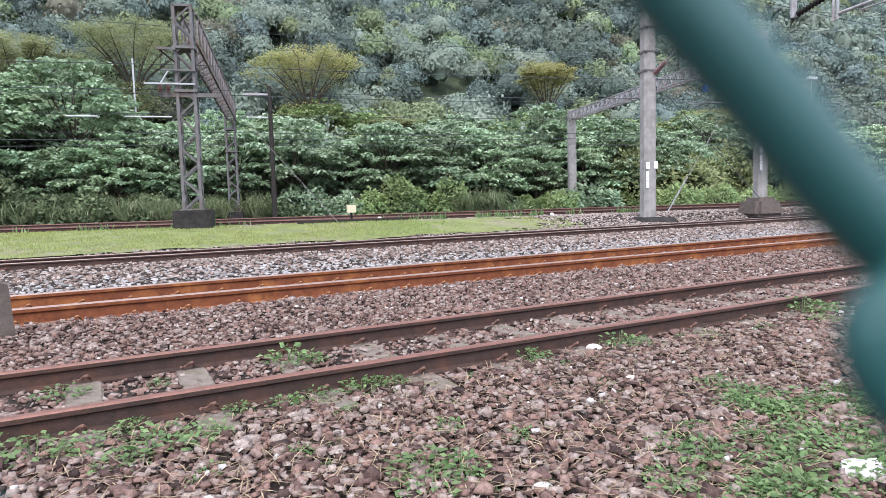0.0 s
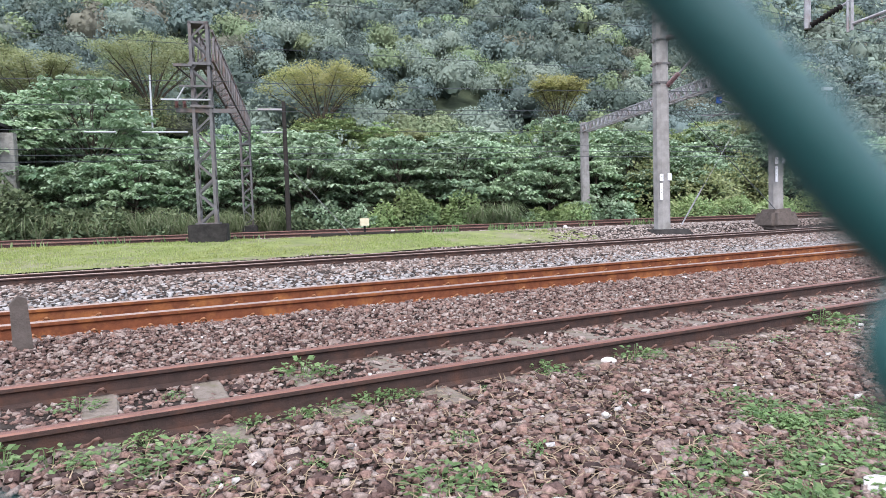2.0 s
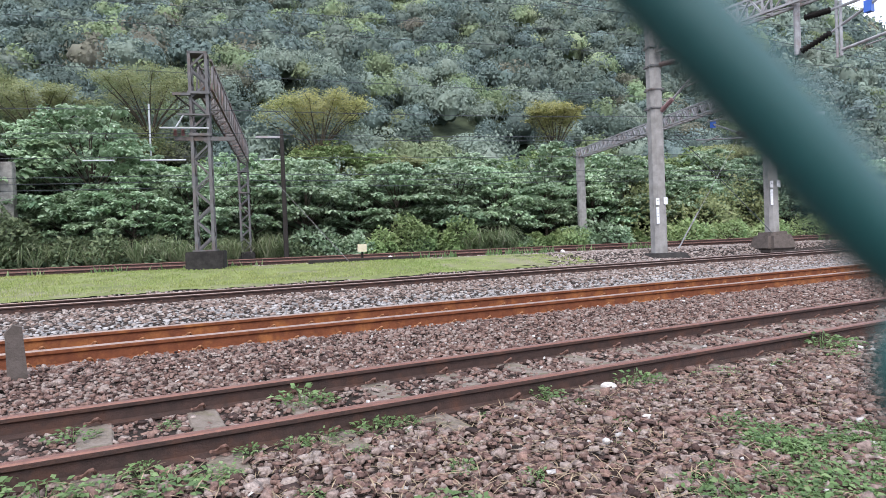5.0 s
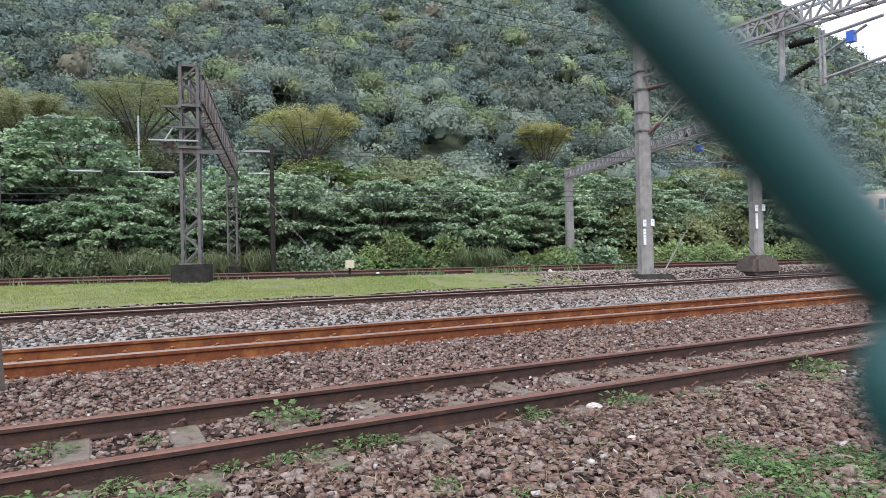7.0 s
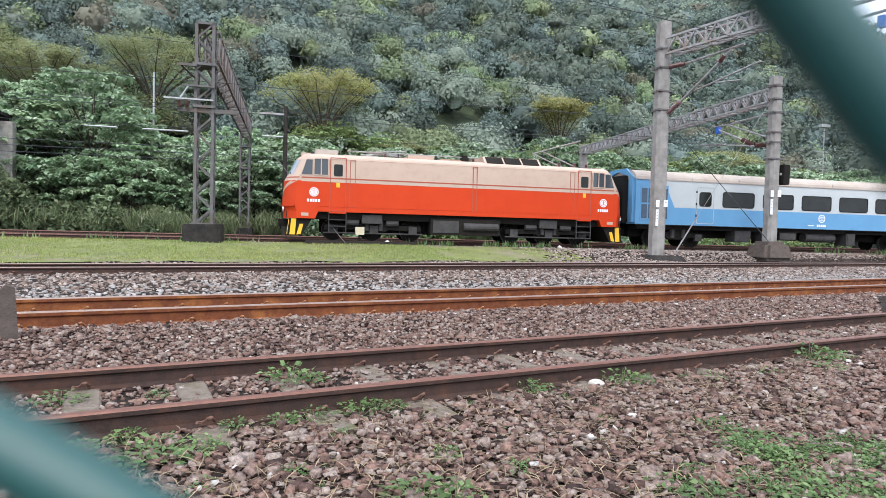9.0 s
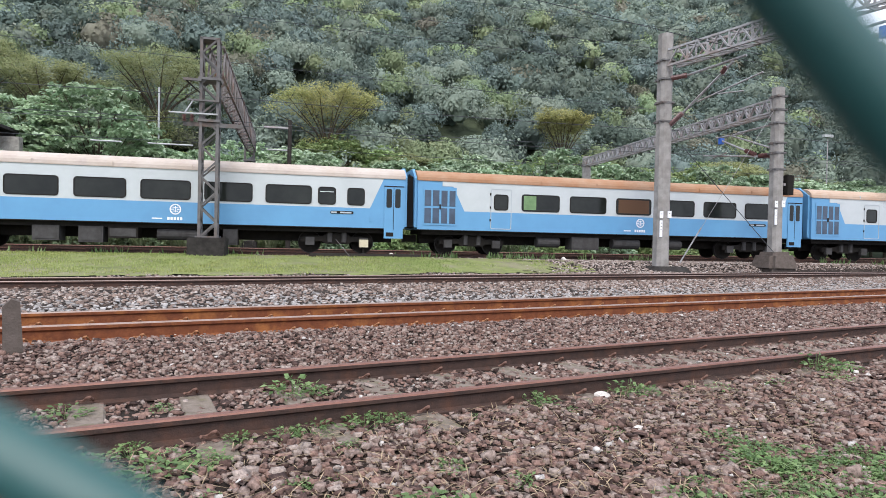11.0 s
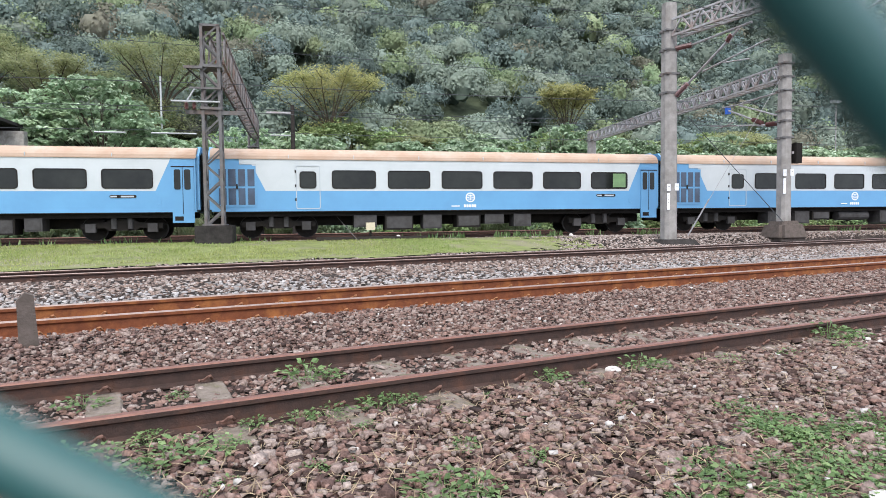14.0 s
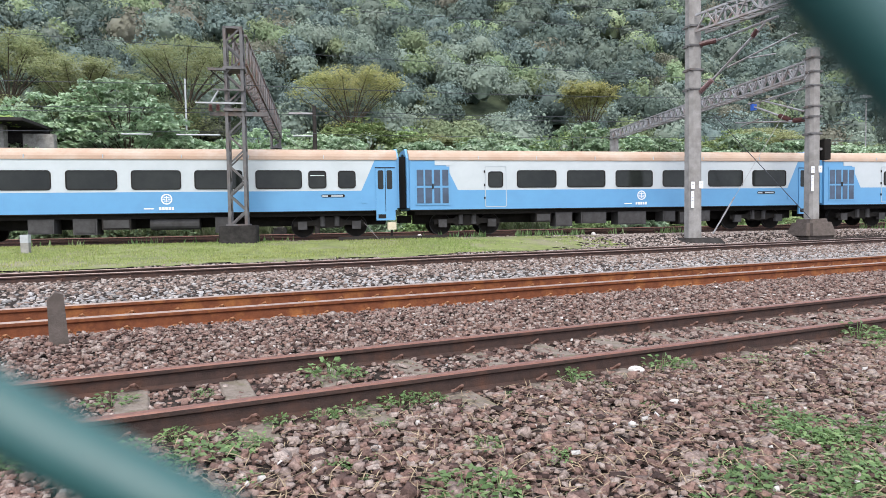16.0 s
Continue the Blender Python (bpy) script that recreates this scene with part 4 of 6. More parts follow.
    if extra_small:
        for x in (15.55, 16.68):
            window(c, x, x + 0.62, 1.93, 2.55, GLASS_DARK, UNDER, bars=[(x + 0.04, x + 0.58, 2.38, 2.41, WHITE_BODY, "window_bar")] if x < 16 else ())
    # destination plate and small marks
    dp = part("destination_plate", plate(bmesh.new(), rounded(16.0, 16.9, 1.55, 1.66, 0.05), -HALF - 0.015, -HALF - 0.004), UNDER, c)
    marks = bmesh.new()
    for x in (16.03, 16.38, 16.6):
        box(marks, x, x + 0.22, -HALF - 0.02, -HALF - 0.016, 1.57, 1.63)
    part("plate_marks", marks, SEAM, dp)
    emblem(c, 10.35, 1.53, 0.2, 0.55)
    part("side_marks", boxed(9.55, 9.9, -HALF - 0.01, -HALF - 0.004, 1.16, 1.2), WHITE_PAINT, c)
    part("socket_cover", boxed(17.55, 17.75, -HALF - 0.015, -HALF - 0.002, 1.3, 1.5), BLUE, c)
    # passenger door at the rear end
    door = part("passenger_door", plate(bmesh.new(), [(18.12, 0.62), (18.88, 0.62), (18.88, 2.72), (18.12, 2.72)], -HALF - 0.03, -HALF + 0.05), BLUE, c)
    for x in (18.2, 18.55):
        part("door_window", plate(bmesh.new(), rounded(x, x + 0.22, 1.85, 2.6, 0.06), -HALF - 0.036, -HALF - 0.031), GLASS_DARK, door)
    part("door_gap", boxed(18.485, 18.505, -HALF - 0.036, -HALF - 0.031, 0.95, 2.68), UNDER, door)
    part("footstep", boxed(18.2, 18.5, -HALF - 0.036, -HALF - 0.031, 0.7, 0.86), UNDER, door)
    part("door_header", boxed(18.1, 18.9, -HALF - 0.04, -HALF - 0.031, 2.68, 2.72), UNDER, door)
    # underframe
    part("underframe", boxed(0.5, 18.7, -1.2, 1.2, 0.82, 1.02), UNDER, c)
    # added black block that stands in for the shade below the floor
    part("center_sill", boxed(0.6, 18.6, -0.3, 0.3, 0.45, 0.83), UNDER, c)
    part("sill_line", boxed(x0, x1, -HALF - 0.006, -HALF + 0.1, z_sill - 0.03, z_sill), UNDER, c)
    rng = random.Random(extra_small * 10 + len(label))
    x = 5.6
    while x < 13.2:
        w = rng.uniform(0.5, 1.3)
        z = rng.uniform(0.24, 0.46)
        if rng.random() < 0.25:
            part("air_tank", tube(bmesh.new(), (x, -1.0, 0.6), (x + w + 0.5, -1.0, 0.6), 0.22, seg=14), UNDER_GREY, c, "grey air tank")
            w += 0.5
        else:
            eq = part("equipment_box", boxed(x, x + w, -1.28, -0.6, z, 0.84), rng.choice((UNDER, UNDER_GREY, UNDER_GREY)), c)
            part("box_lid", boxed(x + 0.06, x + w - 0.06, -1.3, -1.281, z + 0.06, 0.78), UNDER_GREY, eq)
        x += w + rng.uniform(0.1, 0.9)
    for x in (2.7, 16.3):
        bogie(c, x, (-1.05, 1.05))
    part("coupler", boxed(-0.08, 0.5, -0.15, 0.15, 0.5, 0.8), UNDER, c)
    return c


def nose_x(y, z):
    """How far the cab's front lies behind its foremost point: rounded in plan, raked above the waist."""
    rake = 0.05 if z < 1.15 else 0.0 if z < 1.5 else 0.06 * (z - 1.5) / 0.8 if z < 2.3 else 0.06 + 0.46 * (z - 2.3) / 0.9 if z < 3.2 else 0.52 + 1.6 * (z - 3.2)
    return rake + 0.5 * (max(0.0, abs(y) - 0.35) / 1.07) ** 2.6


LOCO_L = 14.8


def on_nose(y, z, d, proud=0.0):
    """A point on the front (d = -1) or rear (d = 1) cab's nose, proud of its skin."""
    x = nose_x(y, z) - proud
    return Vector((x if d < 0 else LOCO_L - x, y, z))


def loft(rings, mi=0):
    """Closed rings of points, skinned in order and capped."""
    bm = bmesh.new()
    rows = [[bm.verts.new(q) for q in r] for r in rings]
    k = len(rows[0])
    for p, q in zip(rows, rows[1:]):
        for i in range(k):
            j = (i + 1) % k
            bm.faces.new((p[i], p[j], q[j], q[i])).material_index = mi
    bm.faces.new(rows[0][::-1])
    bm.faces.new(rows[-1])
    return bm


NOSE_Y = [-1.0, -0.96, -0.88, -0.76, -0.62, -0.45, -0.2, 0.0, 0.2, 0.45, 0.62, 0.76, 0.88, 0.96, 1.0]


def body_ring(z, wide=1.0, x_end=None):
    """The locomotive's outline in plan at height z; with x_end, the front cab's alone up to there."""
    ys = [q * HALF * wide for q in NOSE_Y]
    front = [on_nose(y, z, -1) for y in ys]
    if x_end is not None:
        return front + [Vector((x_end, HALF * wide, z)), Vector((x_end, -HALF * wide, z))]
    return front + [on_nose(y, z, 1) for y in ys[::-1]]


def nose_strip(ys, zs, d, width, proud):
    """A flat strip that follows the nose from (y, z) to (y, z)."""
    bm = bmesh.new()
    out, back = [], []
    for y, z in zip(ys, zs):
        for zz in (z, z + width):
            out.append(bm.verts.new(on_nose(y, zz, d, proud)))
            back.append(bm.verts.new(on_nose(y, zz, d, -0.01)))
    k = len(ys)
    for i in range(k - 1):
        q = (2 * i, 2 * i + 1, 2 * i + 3, 2 * i + 2)
        bm.faces.new([out[j] for j in q])
        bm.faces.new([back[j] for j in q[::-1]])
        for e, f in ((2 * i, 2 * i + 2), (2 * i + 1, 2 * i + 3)):
            bm.faces.new((out[e], out[f], back[f], back[e]))
    return bm


def build_loco():
    """An orange and cream electric locomotive, 14.8 m long, with two cabs and two three-axle bogies."""
    c = thing("electric_locomotive", Matrix(), "orange and cream electric locomotive with sooty black bogies", "locomotive")
    z_sill, z_line, z_eave, z_top = 1.12, 2.3, 3.22, 3.45
    L = LOCO_L
    part("lower_body", loft([body_ring(z) for z in (z_sill, 1.3, 1.5, 1.8, 2.1, z_line)]), ORANGE, c, "orange lower body")
    part("upper_body", loft([body_ring(z, w) for z, w in ((z_line, 0.998), (2.6, 0.995), (2.9, 0.99), (3.16, 0.98), (3.27, 0.94), (3.36, 0.82), (3.41, 0.6))]), CREAM, c, "cream upper body")
    half = roof_profile(z_eave - 0.05, z_top)
    full = half + [(-y, z) for y, z in half[-2::-1]]
    part("roof", prism(bmesh.new(), [(y * 0.985, z) for y, z in full], 2.4, L - 2.3), CREAM, c)
    part("cream_stripe", boxed(0.72, L - 0.72, -HALF - 0.006, -HALF + 0.02, z_line - 0.03, z_line + 0.1), CREAM, c)
    part("red_line", boxed(0.72, L - 0.72, -HALF - 0.01, -HALF + 0.02, z_line + 0.1, z_line + 0.15), RED_LINE, c)
    for d in (-1, 1):
        x = 0.0 if d < 0 else L
        # skirt below the cab
        rings = [body_ring(z, 1.0, 1.25 + 0.12 * (z - 0.82) / 0.3) for z in (0.84, 1.0, z_sill)]
        if d > 0:
            rings = [[Vector((L - q.x, q.y, q.z)) for q in r] for r in rings]
        part("cab_skirt", loft(rings), ORANGE, c)
        part("step_ledge", nose_strip([q * HALF for q in NOSE_Y], [1.3] * 15, d, 0.05, 0.05), ORANGE, c)
        # windscreens with cream surrounds
        for y0, y1 in ((-1.12, -0.1), (0.1, 1.12)):
            ys = [y0 + (y1 - y0) * q / 6 for q in range(7)]
            part("windscreen", nose_strip(ys, [z_line + 0.26] * 7, d, 0.56, 0.012), GLASS_SKY, c)
            part("wiper", tube(bmesh.new(), on_nose(y0 + 0.15, z_line + 0.28, d, 0.03), on_nose(y1 - 0.25, z_line + 0.72, d, 0.03), 0.012, seg=5), UNDER, c)
        for sg in (-1, 1):
            vs = [0.0, 0.12, 0.3, 0.55, 0.8, 1.0, 1.15, 1.28, 1.38, 1.42]
            zs = [1.42 + 0.86 * (v / 1.42) ** 0.85 for v in vs]
            part("chevron", nose_strip([sg * v for v in vs], zs, d, 0.13, 0.008), CREAM, c, "cream chevron on the nose")
            ys = [sg * HALF * q for q in (0.0, 0.3, 0.55, 0.72, 0.84, 0.93, 0.98, 1.0)]
            part("nose_line", nose_strip(ys, [z_line + 0.1] * 8, d, 0.05, 0.008), RED_LINE, c)
        part("number_board", nose_strip([-0.22, 0.0, 0.22], [2.05] * 3, d, 0.13, 0.02), UNDER, c)
        part("head_lamp_box", boxed(*sorted((x - d * 0.72, x - d * 1.05)), -0.3, 0.3, 3.36, 3.5), CREAM, c)
        for y in (-0.8, 0.8):
            a1 = on_nose(y, 1.2, d, -0.02)
            part("headlight", tube(bmesh.new(), a1, a1 + Vector((d * 0.06, 0, 0)), 0.1, seg=14), WHITE_PAINT, c, "round headlight")
        for y in (-1.05, -0.35, 0.35, 1.05):
            a1 = on_nose(y, 0.98, d, 0.05)
            part("hand_rail", tube(bmesh.new(), a1 - Vector((0, 0, 0.12)), a1 + Vector((0, 0, 0.14)), 0.018, seg=6), UNDER_GREY, c)
        for y in (-0.55, 0.55):
            a1 = on_nose(y, 0.72, d, 0.02)
            part("brake_hose", sweep(bmesh.new(), [a1, a1 + Vector((d * 0.1, 0, -0.1)), a1 + Vector((d * 0.08, 0.05, -0.32))], 0.03, 6), BLACK_RUBBER, c)
        # snow plough with yellow stripes
        pl = part("pilot_plate", plate(bmesh.new(), [(x - d * 0.28, 0.84), (x - d * 1.15, 0.84), (x - d * 0.78, 0.2), (x - d * 0.2, 0.16)], -1.3, 1.3), UNDER, c, "black pilot with yellow stripes")
        for i in (0, 4):
            y = -1.25 + i * 0.52
            q = bmesh.new()
            v = [q.verts.new((x - d * (0.19 + 0.12 * (zz - 0.22)), yy, zz)) for yy, zz in ((y, 0.22), (y + 0.2, 0.22), (y + 0.4, 0.78), (y + 0.2, 0.78))]
            w = [q.verts.new(p.co - Vector((d * 0.04, 0, 0))) for p in v]
            q.faces.new(v)
            q.faces.new(w[::-1])
            for k in range(4):
                q.faces.new((v[k], v[(k + 1) % 4], w[(k + 1) % 4], w[k]))
            part("yellow_stripe", q, YELLOW, pl)
        for k, zt in ((0.36, 0.82), (0.6, 0.62)):
            q = plate(bmesh.new(), [(x - d * k, zt), (x - d * (k + 0.19), zt), (x - d * 0.5, 0.2), (x - d * 0.3, 0.2)] if k < 0.5 else [(x - d * 0.68, zt), (x - d * 0.82, zt), (x - d * 0.72, 0.22), (x - d * 0.56, 0.2)], -1.325, -1.301)
            part("yellow_stripe", q, YELLOW, pl)
        part("coupler", boxed(*sorted((x - d * 0.3, x + d * 0.14)), -0.17, 0.17, 0.5, 0.8), UNDER, c)
        # cab side: quarter light, sliding window, door with steps
        f = lambda q: x - d * q
        tri = [(f(0.72), z_line + 0.25), (f(1.12), z_line + 0.25), (f(1.12), z_eave - 0.1), (f(0.9), z_eave - 0.1)]
        part("quarter_light", plate(bmesh.new(), tri if d < 0 else tri[::-1], -HALF - 0.01, -HALF + 0.02), GLASS_CAB, c)
        a, b = sorted((f(1.2), f(1.72)))
        w = window(c, a, b, z_line + 0.25, z_eave - 0.06, GLASS_CAB, CREAM, name="cab_window", y=-HALF, r=0.03)
        part("window_bar", boxed((a + b) / 2 - 0.02, (a + b) / 2 + 0.02, -HALF - 0.018, -HALF - 0.008, z_line + 0.25, z_eave - 0.06), CREAM, w)
        a, b = sorted((f(1.8), f(2.44)))
        dr = part("cab_door", ring_plate(bmesh.new(), rounded(a, b, 1.14, z_eave + 0.02, 0.04), rounded(a + 0.03, b - 0.03, 1.17, z_eave - 0.01, 0.04), -HALF - 0.012, -HALF + 0.004), RED_LINE, c)
        part("door_window", plate(bmesh.new(), rounded((a + b) / 2 - 0.17, (a + b) / 2 + 0.17, z_line + 0.22, z_line + 0.68, 0.05), -HALF - 0.014, -HALF + 0.004), GLASS_DARK, dr)
        part("yellow_mark", boxed((a + b) / 2 - 0.07, (a + b) / 2 + 0.07, -HALF - 0.012, -HALF - 0.002, 2.08, 2.26), YELLOW, dr)
        part("door_step", boxed(a, b, -HALF - 0.08, -HALF + 0.02, 1.06, 1.12), ORANGE, dr)
        st = bmesh.new()
        for z in (0.3, 0.55, 0.8):
            box(st, a, b, -HALF - 0.02, -HALF + 0.2, z, z + 0.03)
        box(st, a - 0.03, a, -HALF - 0.02, -HALF + 0.03, 0.3, 1.1)
        box(st, b, b + 0.03, -HALF - 0.02, -HALF + 0.03, 0.3, 1.1)
        part("cab_steps", st, UNDER_GREY, c)
        emblem(c, f(1.2), 1.87, 0.18, 0.52, True)
        part("corner_mark", boxed(*sorted((f(0.72), f(1.0))), -HALF - 0.01, -HALF + 0.01, 0.94, 1.06), CREAM, c)
        # long grab rail panels
        a, b = sorted((f(2.58), f(2.8)))
        part("panel_joint", ring_plate(bmesh.new(), rounded(a, b, 1.3, z_eave - 0.05, 0.02), rounded(a + 0.018, b - 0.018, 1.318, z_eave - 0.068, 0.02), -HALF - 0.008, -HALF + 0.004), RED_LINE, c)
    part("panel_joint", ring_plate(bmesh.new(), rounded(7.62, 7.82, 1.3, z_eave - 0.05, 0.02), rounded(7.65, 7.79, 1.33, z_eave - 0.08, 0.02), -HALF - 0.008, -HALF + 0.004), RED_LINE, c)
    part("skirt_rib", boxed(1.4, L - 1.4, -HALF - 0.012, -HALF + 0.01, 1.32, 1.35), ORANGE, c)
    # roof gear
    part("air_conditioner", boxed(1.25, 2.15, -0.75, 0.75, 3.3, 3.62), ROOF_PALE, c, bevel=0.03)
    part("horn_box", boxed(1.1, 1.22, -0.5, 0.2, 3.38, 3.5), UNDER_GREY, c)
    part("roof_hatch", boxed(5.0, 6.1, -0.8, 0.8, 3.42, 3.58), CREAM, c)
    part("roof_vent_box", boxed(6.4, 7.5, -0.7, 0.7, 3.42, 3.5), ROOF_TAN, c)
    part("roof_switch", boxed(7.3, 7.55, -0.8, -0.5, 3.4, 3.68), UNDER, c)
    for x in (4.6, 5.1, 6.2, 7.6):
        part("bus_bar_stand", tube(bmesh.new(), (x, -0.75, 3.36), (x, -0.75, 3.6), 0.035, seg=6), UNDER_GREY, c)
    part("bus_bar", tube(bmesh.new(), (2.5, -0.75, 3.6), (8.0, -0.75, 3.6), 0.022, seg=6), GALV, c)
    vent = part("louvre_housing", prism(bmesh.new(), [(-1.2, 3.28), (1.2, 3.28), (1.2, 3.34), (0.8, 3.68), (-0.8, 3.68), (-1.2, 3.34)], 8.2, 10.75), CREAM, c)
    for i in range(3):
        a = 8.3 + i * 0.81
        part("louvre", prism(bmesh.new(), [(-1.19, 3.365), (-1.2, 3.375), (-0.85, 3.67), (-0.84, 3.66)], a, a + 0.73), UNDER, vent)
    for k, x0 in enumerate((3.2, 11.0)):
        pg = bmesh.new()
        for y in (-0.5, 0.5):
            tube(pg, (x0 + 1.6, y, 3.5), (x0, y, 3.62 if k == 0 else 4.1), 0.026)
            tube(pg, (x0, y, 3.62 if k == 0 else 4.1), (x0 + 1.7, y * 1.3, 3.72 if k == 0 else 4.6), 0.022)
        tube(pg, (x0 + 1.7, -0.8, 3.72 if k == 0 else 4.6), (x0 + 1.7, 0.8, 3.72 if k == 0 else 4.6), 0.035)
        part("pantograph", pg, GALV, c, "folded pantograph" if k == 0 else "raised pantograph")
    for x in (4.1, 7.9, 11.9, 12.6, 13.2):
        ins = bmesh.new()
        insulator(ins, (x, -0.45, 3.42), (x, -0.45, 3.66), 0.09, 4)
        part("roof_insulator", ins, CERAMIC, c)
    # underframe and bogies
    part("underframe", boxed(1.3, L - 1.3, -1.15, 1.15, 0.85, 1.12), UNDER, c)
    part("transformer_tank", boxed(5.9, 8.9, -1.32, 1.32, 0.32, 0.98), UNDER, c)
    part("air_tank", tube(bmesh.new(), (7.3, -1.3, 0.66), (8.8, -1.3, 0.66), 0.17, seg=12), UNDER_GREY, c)
    part("tank_cover", boxed(6.0, 7.1, -1.345, -1.321, 0.4, 0.9), UNDER_GREY, c)
    # added block behind the wheels, black in place of the shade there
    part("running_gear_well", boxed(1.5, L - 1.5, -0.4, 0.4, 0.3, 0.86), UNDER, c)
    for x in (3.6, L - 3.6):
        for w in (-0.85, 0.75):
            part("brake_cylinder", tube(bmesh.new(), (x + w - 0.25, -1.1, 0.72), (x + w + 0.25, -1.1, 0.72), 0.12, seg=10), UNDER_GREY, c)
        part("brake_rod", tube(bmesh.new(), (x - 2.0, -1.12, 0.3), (x + 2.0, -1.12, 0.3), 0.03, seg=6), UNDER_GREY, c)
        part("spring_plank", boxed(x - 2.1, x + 2.1, -1.16, -1.05, 0.84, 1.0), UNDER, c)
        bogie(c, x, (-1.6, 0.0, 1.6))
        part("sand_box", boxed(x - 0.5, x + 0.3, -1.3, -1.1, 0.7, 1.05), UNDER_GREY, c)
    return c


# ---- vegetation ----
def broad_tree(name, h, spread, clusters, seed, material, leaf=0.42, per=18, base=0.12, flat=0.75):
    """A broad-leaved tree: tapered trunk with limbs, and umbrellas of large drooping leaves in uneven tiers."""
    rng = np.random.default_rng(seed)
    t = thing(name, Matrix(), "", "tree")
    bm = bmesh.new()
    tube(bm, (0, 0, -0.3), (0.1, 0, h * 0.55), 0.16, 0.1, 7)
    # leafy plates at the branch ends, each a shallow dome of rosettes
    plates = clusters // 9
    u = unit(rng.normal(0, 1, (plates, 3)))
    u[:, 2] = np.abs(u[:, 2]) * 1.2 - 0.42
    lumps = unit(rng.normal(0, 1, (7, 3)))
    bulge = 1 + 0.28 * np.max(np.clip(u @ lumps.T, 0, 1) ** 4, axis=1)
    pc = u * (rng.uniform(0.7, 1.03, plates) * bulge)[:, None] * np.array([spread, spread, h * 0.52])
    pc[:, 2] = np.maximum(pc[:, 2] + h * 0.46, h * base * rng.uniform(0.4, 2.0, plates))
    for i in range(0, plates, 2):
        tube(bm, Vector((0, 0, min(h * 0.5, max(0.4, pc[i][2] * 0.55)))), Vector(pc[i]) - Vector((0, 0, 0.25)), 0.06, 0.02, 5)
    part("trunk", bm, BARK, t)
    per_plate = 9
    q = np.repeat(pc, per_plate, 0)
    a = rng.uniform(0, math.tau, len(q))
    r = np.sqrt(rng.random(len(q))) * np.repeat(rng.uniform(0.8, 1.6, plates), per_plate)
    c = q + np.stack([r * np.cos(a), r * np.sin(a), -0.15 * r * r + rng.normal(0, 0.06, len(q))], 1)
    k = len(c) * per
    cc = np.repeat(c, per, 0)
    ang = rng.uniform(0, math.tau, k)
    way = np.stack([np.cos(ang), np.sin(ang), rng.uniform(-0.85, 0.1, k)], 1)
    base_p = cc + way * rng.uniform(0.02, 0.25, k)[:, None] * leaf * 1.4 + rng.normal(0, 0.05, (k, 3))
    L = rng.uniform(0.7, 1.25, k) * leaf
    v, fs = leaf_arrays(base_p, way, np.array([[0, -0.25, 1.0]]) + rng.normal(0, 0.22, (k, 3)), L, L * flat)
    raw_mesh("crown", v, fs, material, t)
    return t


def feathery_tree(h, spread, seed, label, material=None):
    """A flat-topped tree: branches fan out from a low fork, with fine foliage between their outer halves and the flat top."""
    rng = np.random.default_rng(seed)
    t = thing("yellow_tree", Matrix(), label, "tree", "yellowing trees")
    bm = bmesh.new()
    fork = h * 0.5
    tube(bm, (0, 0, -1), (0, 0, fork), 0.26, 0.18, 7)
    boughs = []
    k = 15
    for i in range(k):
        a = i * 2.4 + rng.uniform(-0.3, 0.3)
        r = spread * (0.35 + 0.65 * math.sqrt((i + 0.5) / k)) * rng.uniform(0.88, 1.05)
        top = h * (0.985 - 0.16 * (r / spread) ** 2 + rng.uniform(-0.05, 0.02))
        line = [Vector((r * q * math.cos(a + 0.15 * q), r * q * math.sin(a + 0.15 * q), fork + (top - fork) * q ** 0.72)) for q in (0.0, 0.25, 0.5, 0.75, 1.0)]
        for j, (p, q) in enumerate(zip(line, line[1:])):
            tube(bm, p, q, 0.1 - 0.022 * j, 0.078 - 0.022 * j, 5)
        boughs.append((a, r, top))
        for _ in range(4):
            q = rng.uniform(0.45, 0.9)
            p = Vector((r * q * math.cos(a + 0.15 * q), r * q * math.sin(a + 0.15 * q), fork + (top - fork) * q ** 0.72))
            tube(bm, p, p + Vector((rng.uniform(-1, 1) * 0.2 * spread, rng.uniform(-1, 1) * 0.2 * spread, h * rng.uniform(0.03, 0.09))), 0.03, 0.01, 4)
    part("trunk", bm, BARK, t)
    m = 19000
    which = rng.integers(0, k, m)
    a, r, top = (np.array([x[j] for x in boughs])[which] for j in range(3))
    q = 0.3 + 0.72 * rng.random(m) ** 0.8
    c = np.stack([r * q * np.cos(a + 0.15 * q), r * q * np.sin(a + 0.15 * q), fork + (top - fork) * q ** 0.72], 1)
    c[:, :2] += rng.normal(0, 0.09 * spread, (m, 2))
    # thin tiers of foliage between the bough and the top
    lift = np.maximum(h * (0.97 - 0.15 * q ** 2) - c[:, 2], 0)
    c[:, 2] += lift * np.round(rng.random(m) * 3) / 3 * 0.95 + rng.normal(0, 0.07, m)
    low = rng.random(m) < 0.2
    c[low, :2] = rng.normal(0, spread * 0.26, (int(low.sum()), 2))
    c[low, 2] = fork * rng.uniform(0.72, 1.15, int(low.sum()))
    ang = rng.uniform(0, math.tau, m)
    way = np.stack([np.cos(ang), np.sin(ang), rng.uniform(-0.4, 0.4, m)], 1)
    L = rng.uniform(0.13, 0.26, m)
    v, fs = leaf_arrays(c, way, np.array([[0, -0.6, 0.9]]) + rng.normal(0, 0.35, (m, 3)), L, L * 0.55)
    raw_mesh("crown", v, fs, material or LEAF_YELLOW, t)
    return t


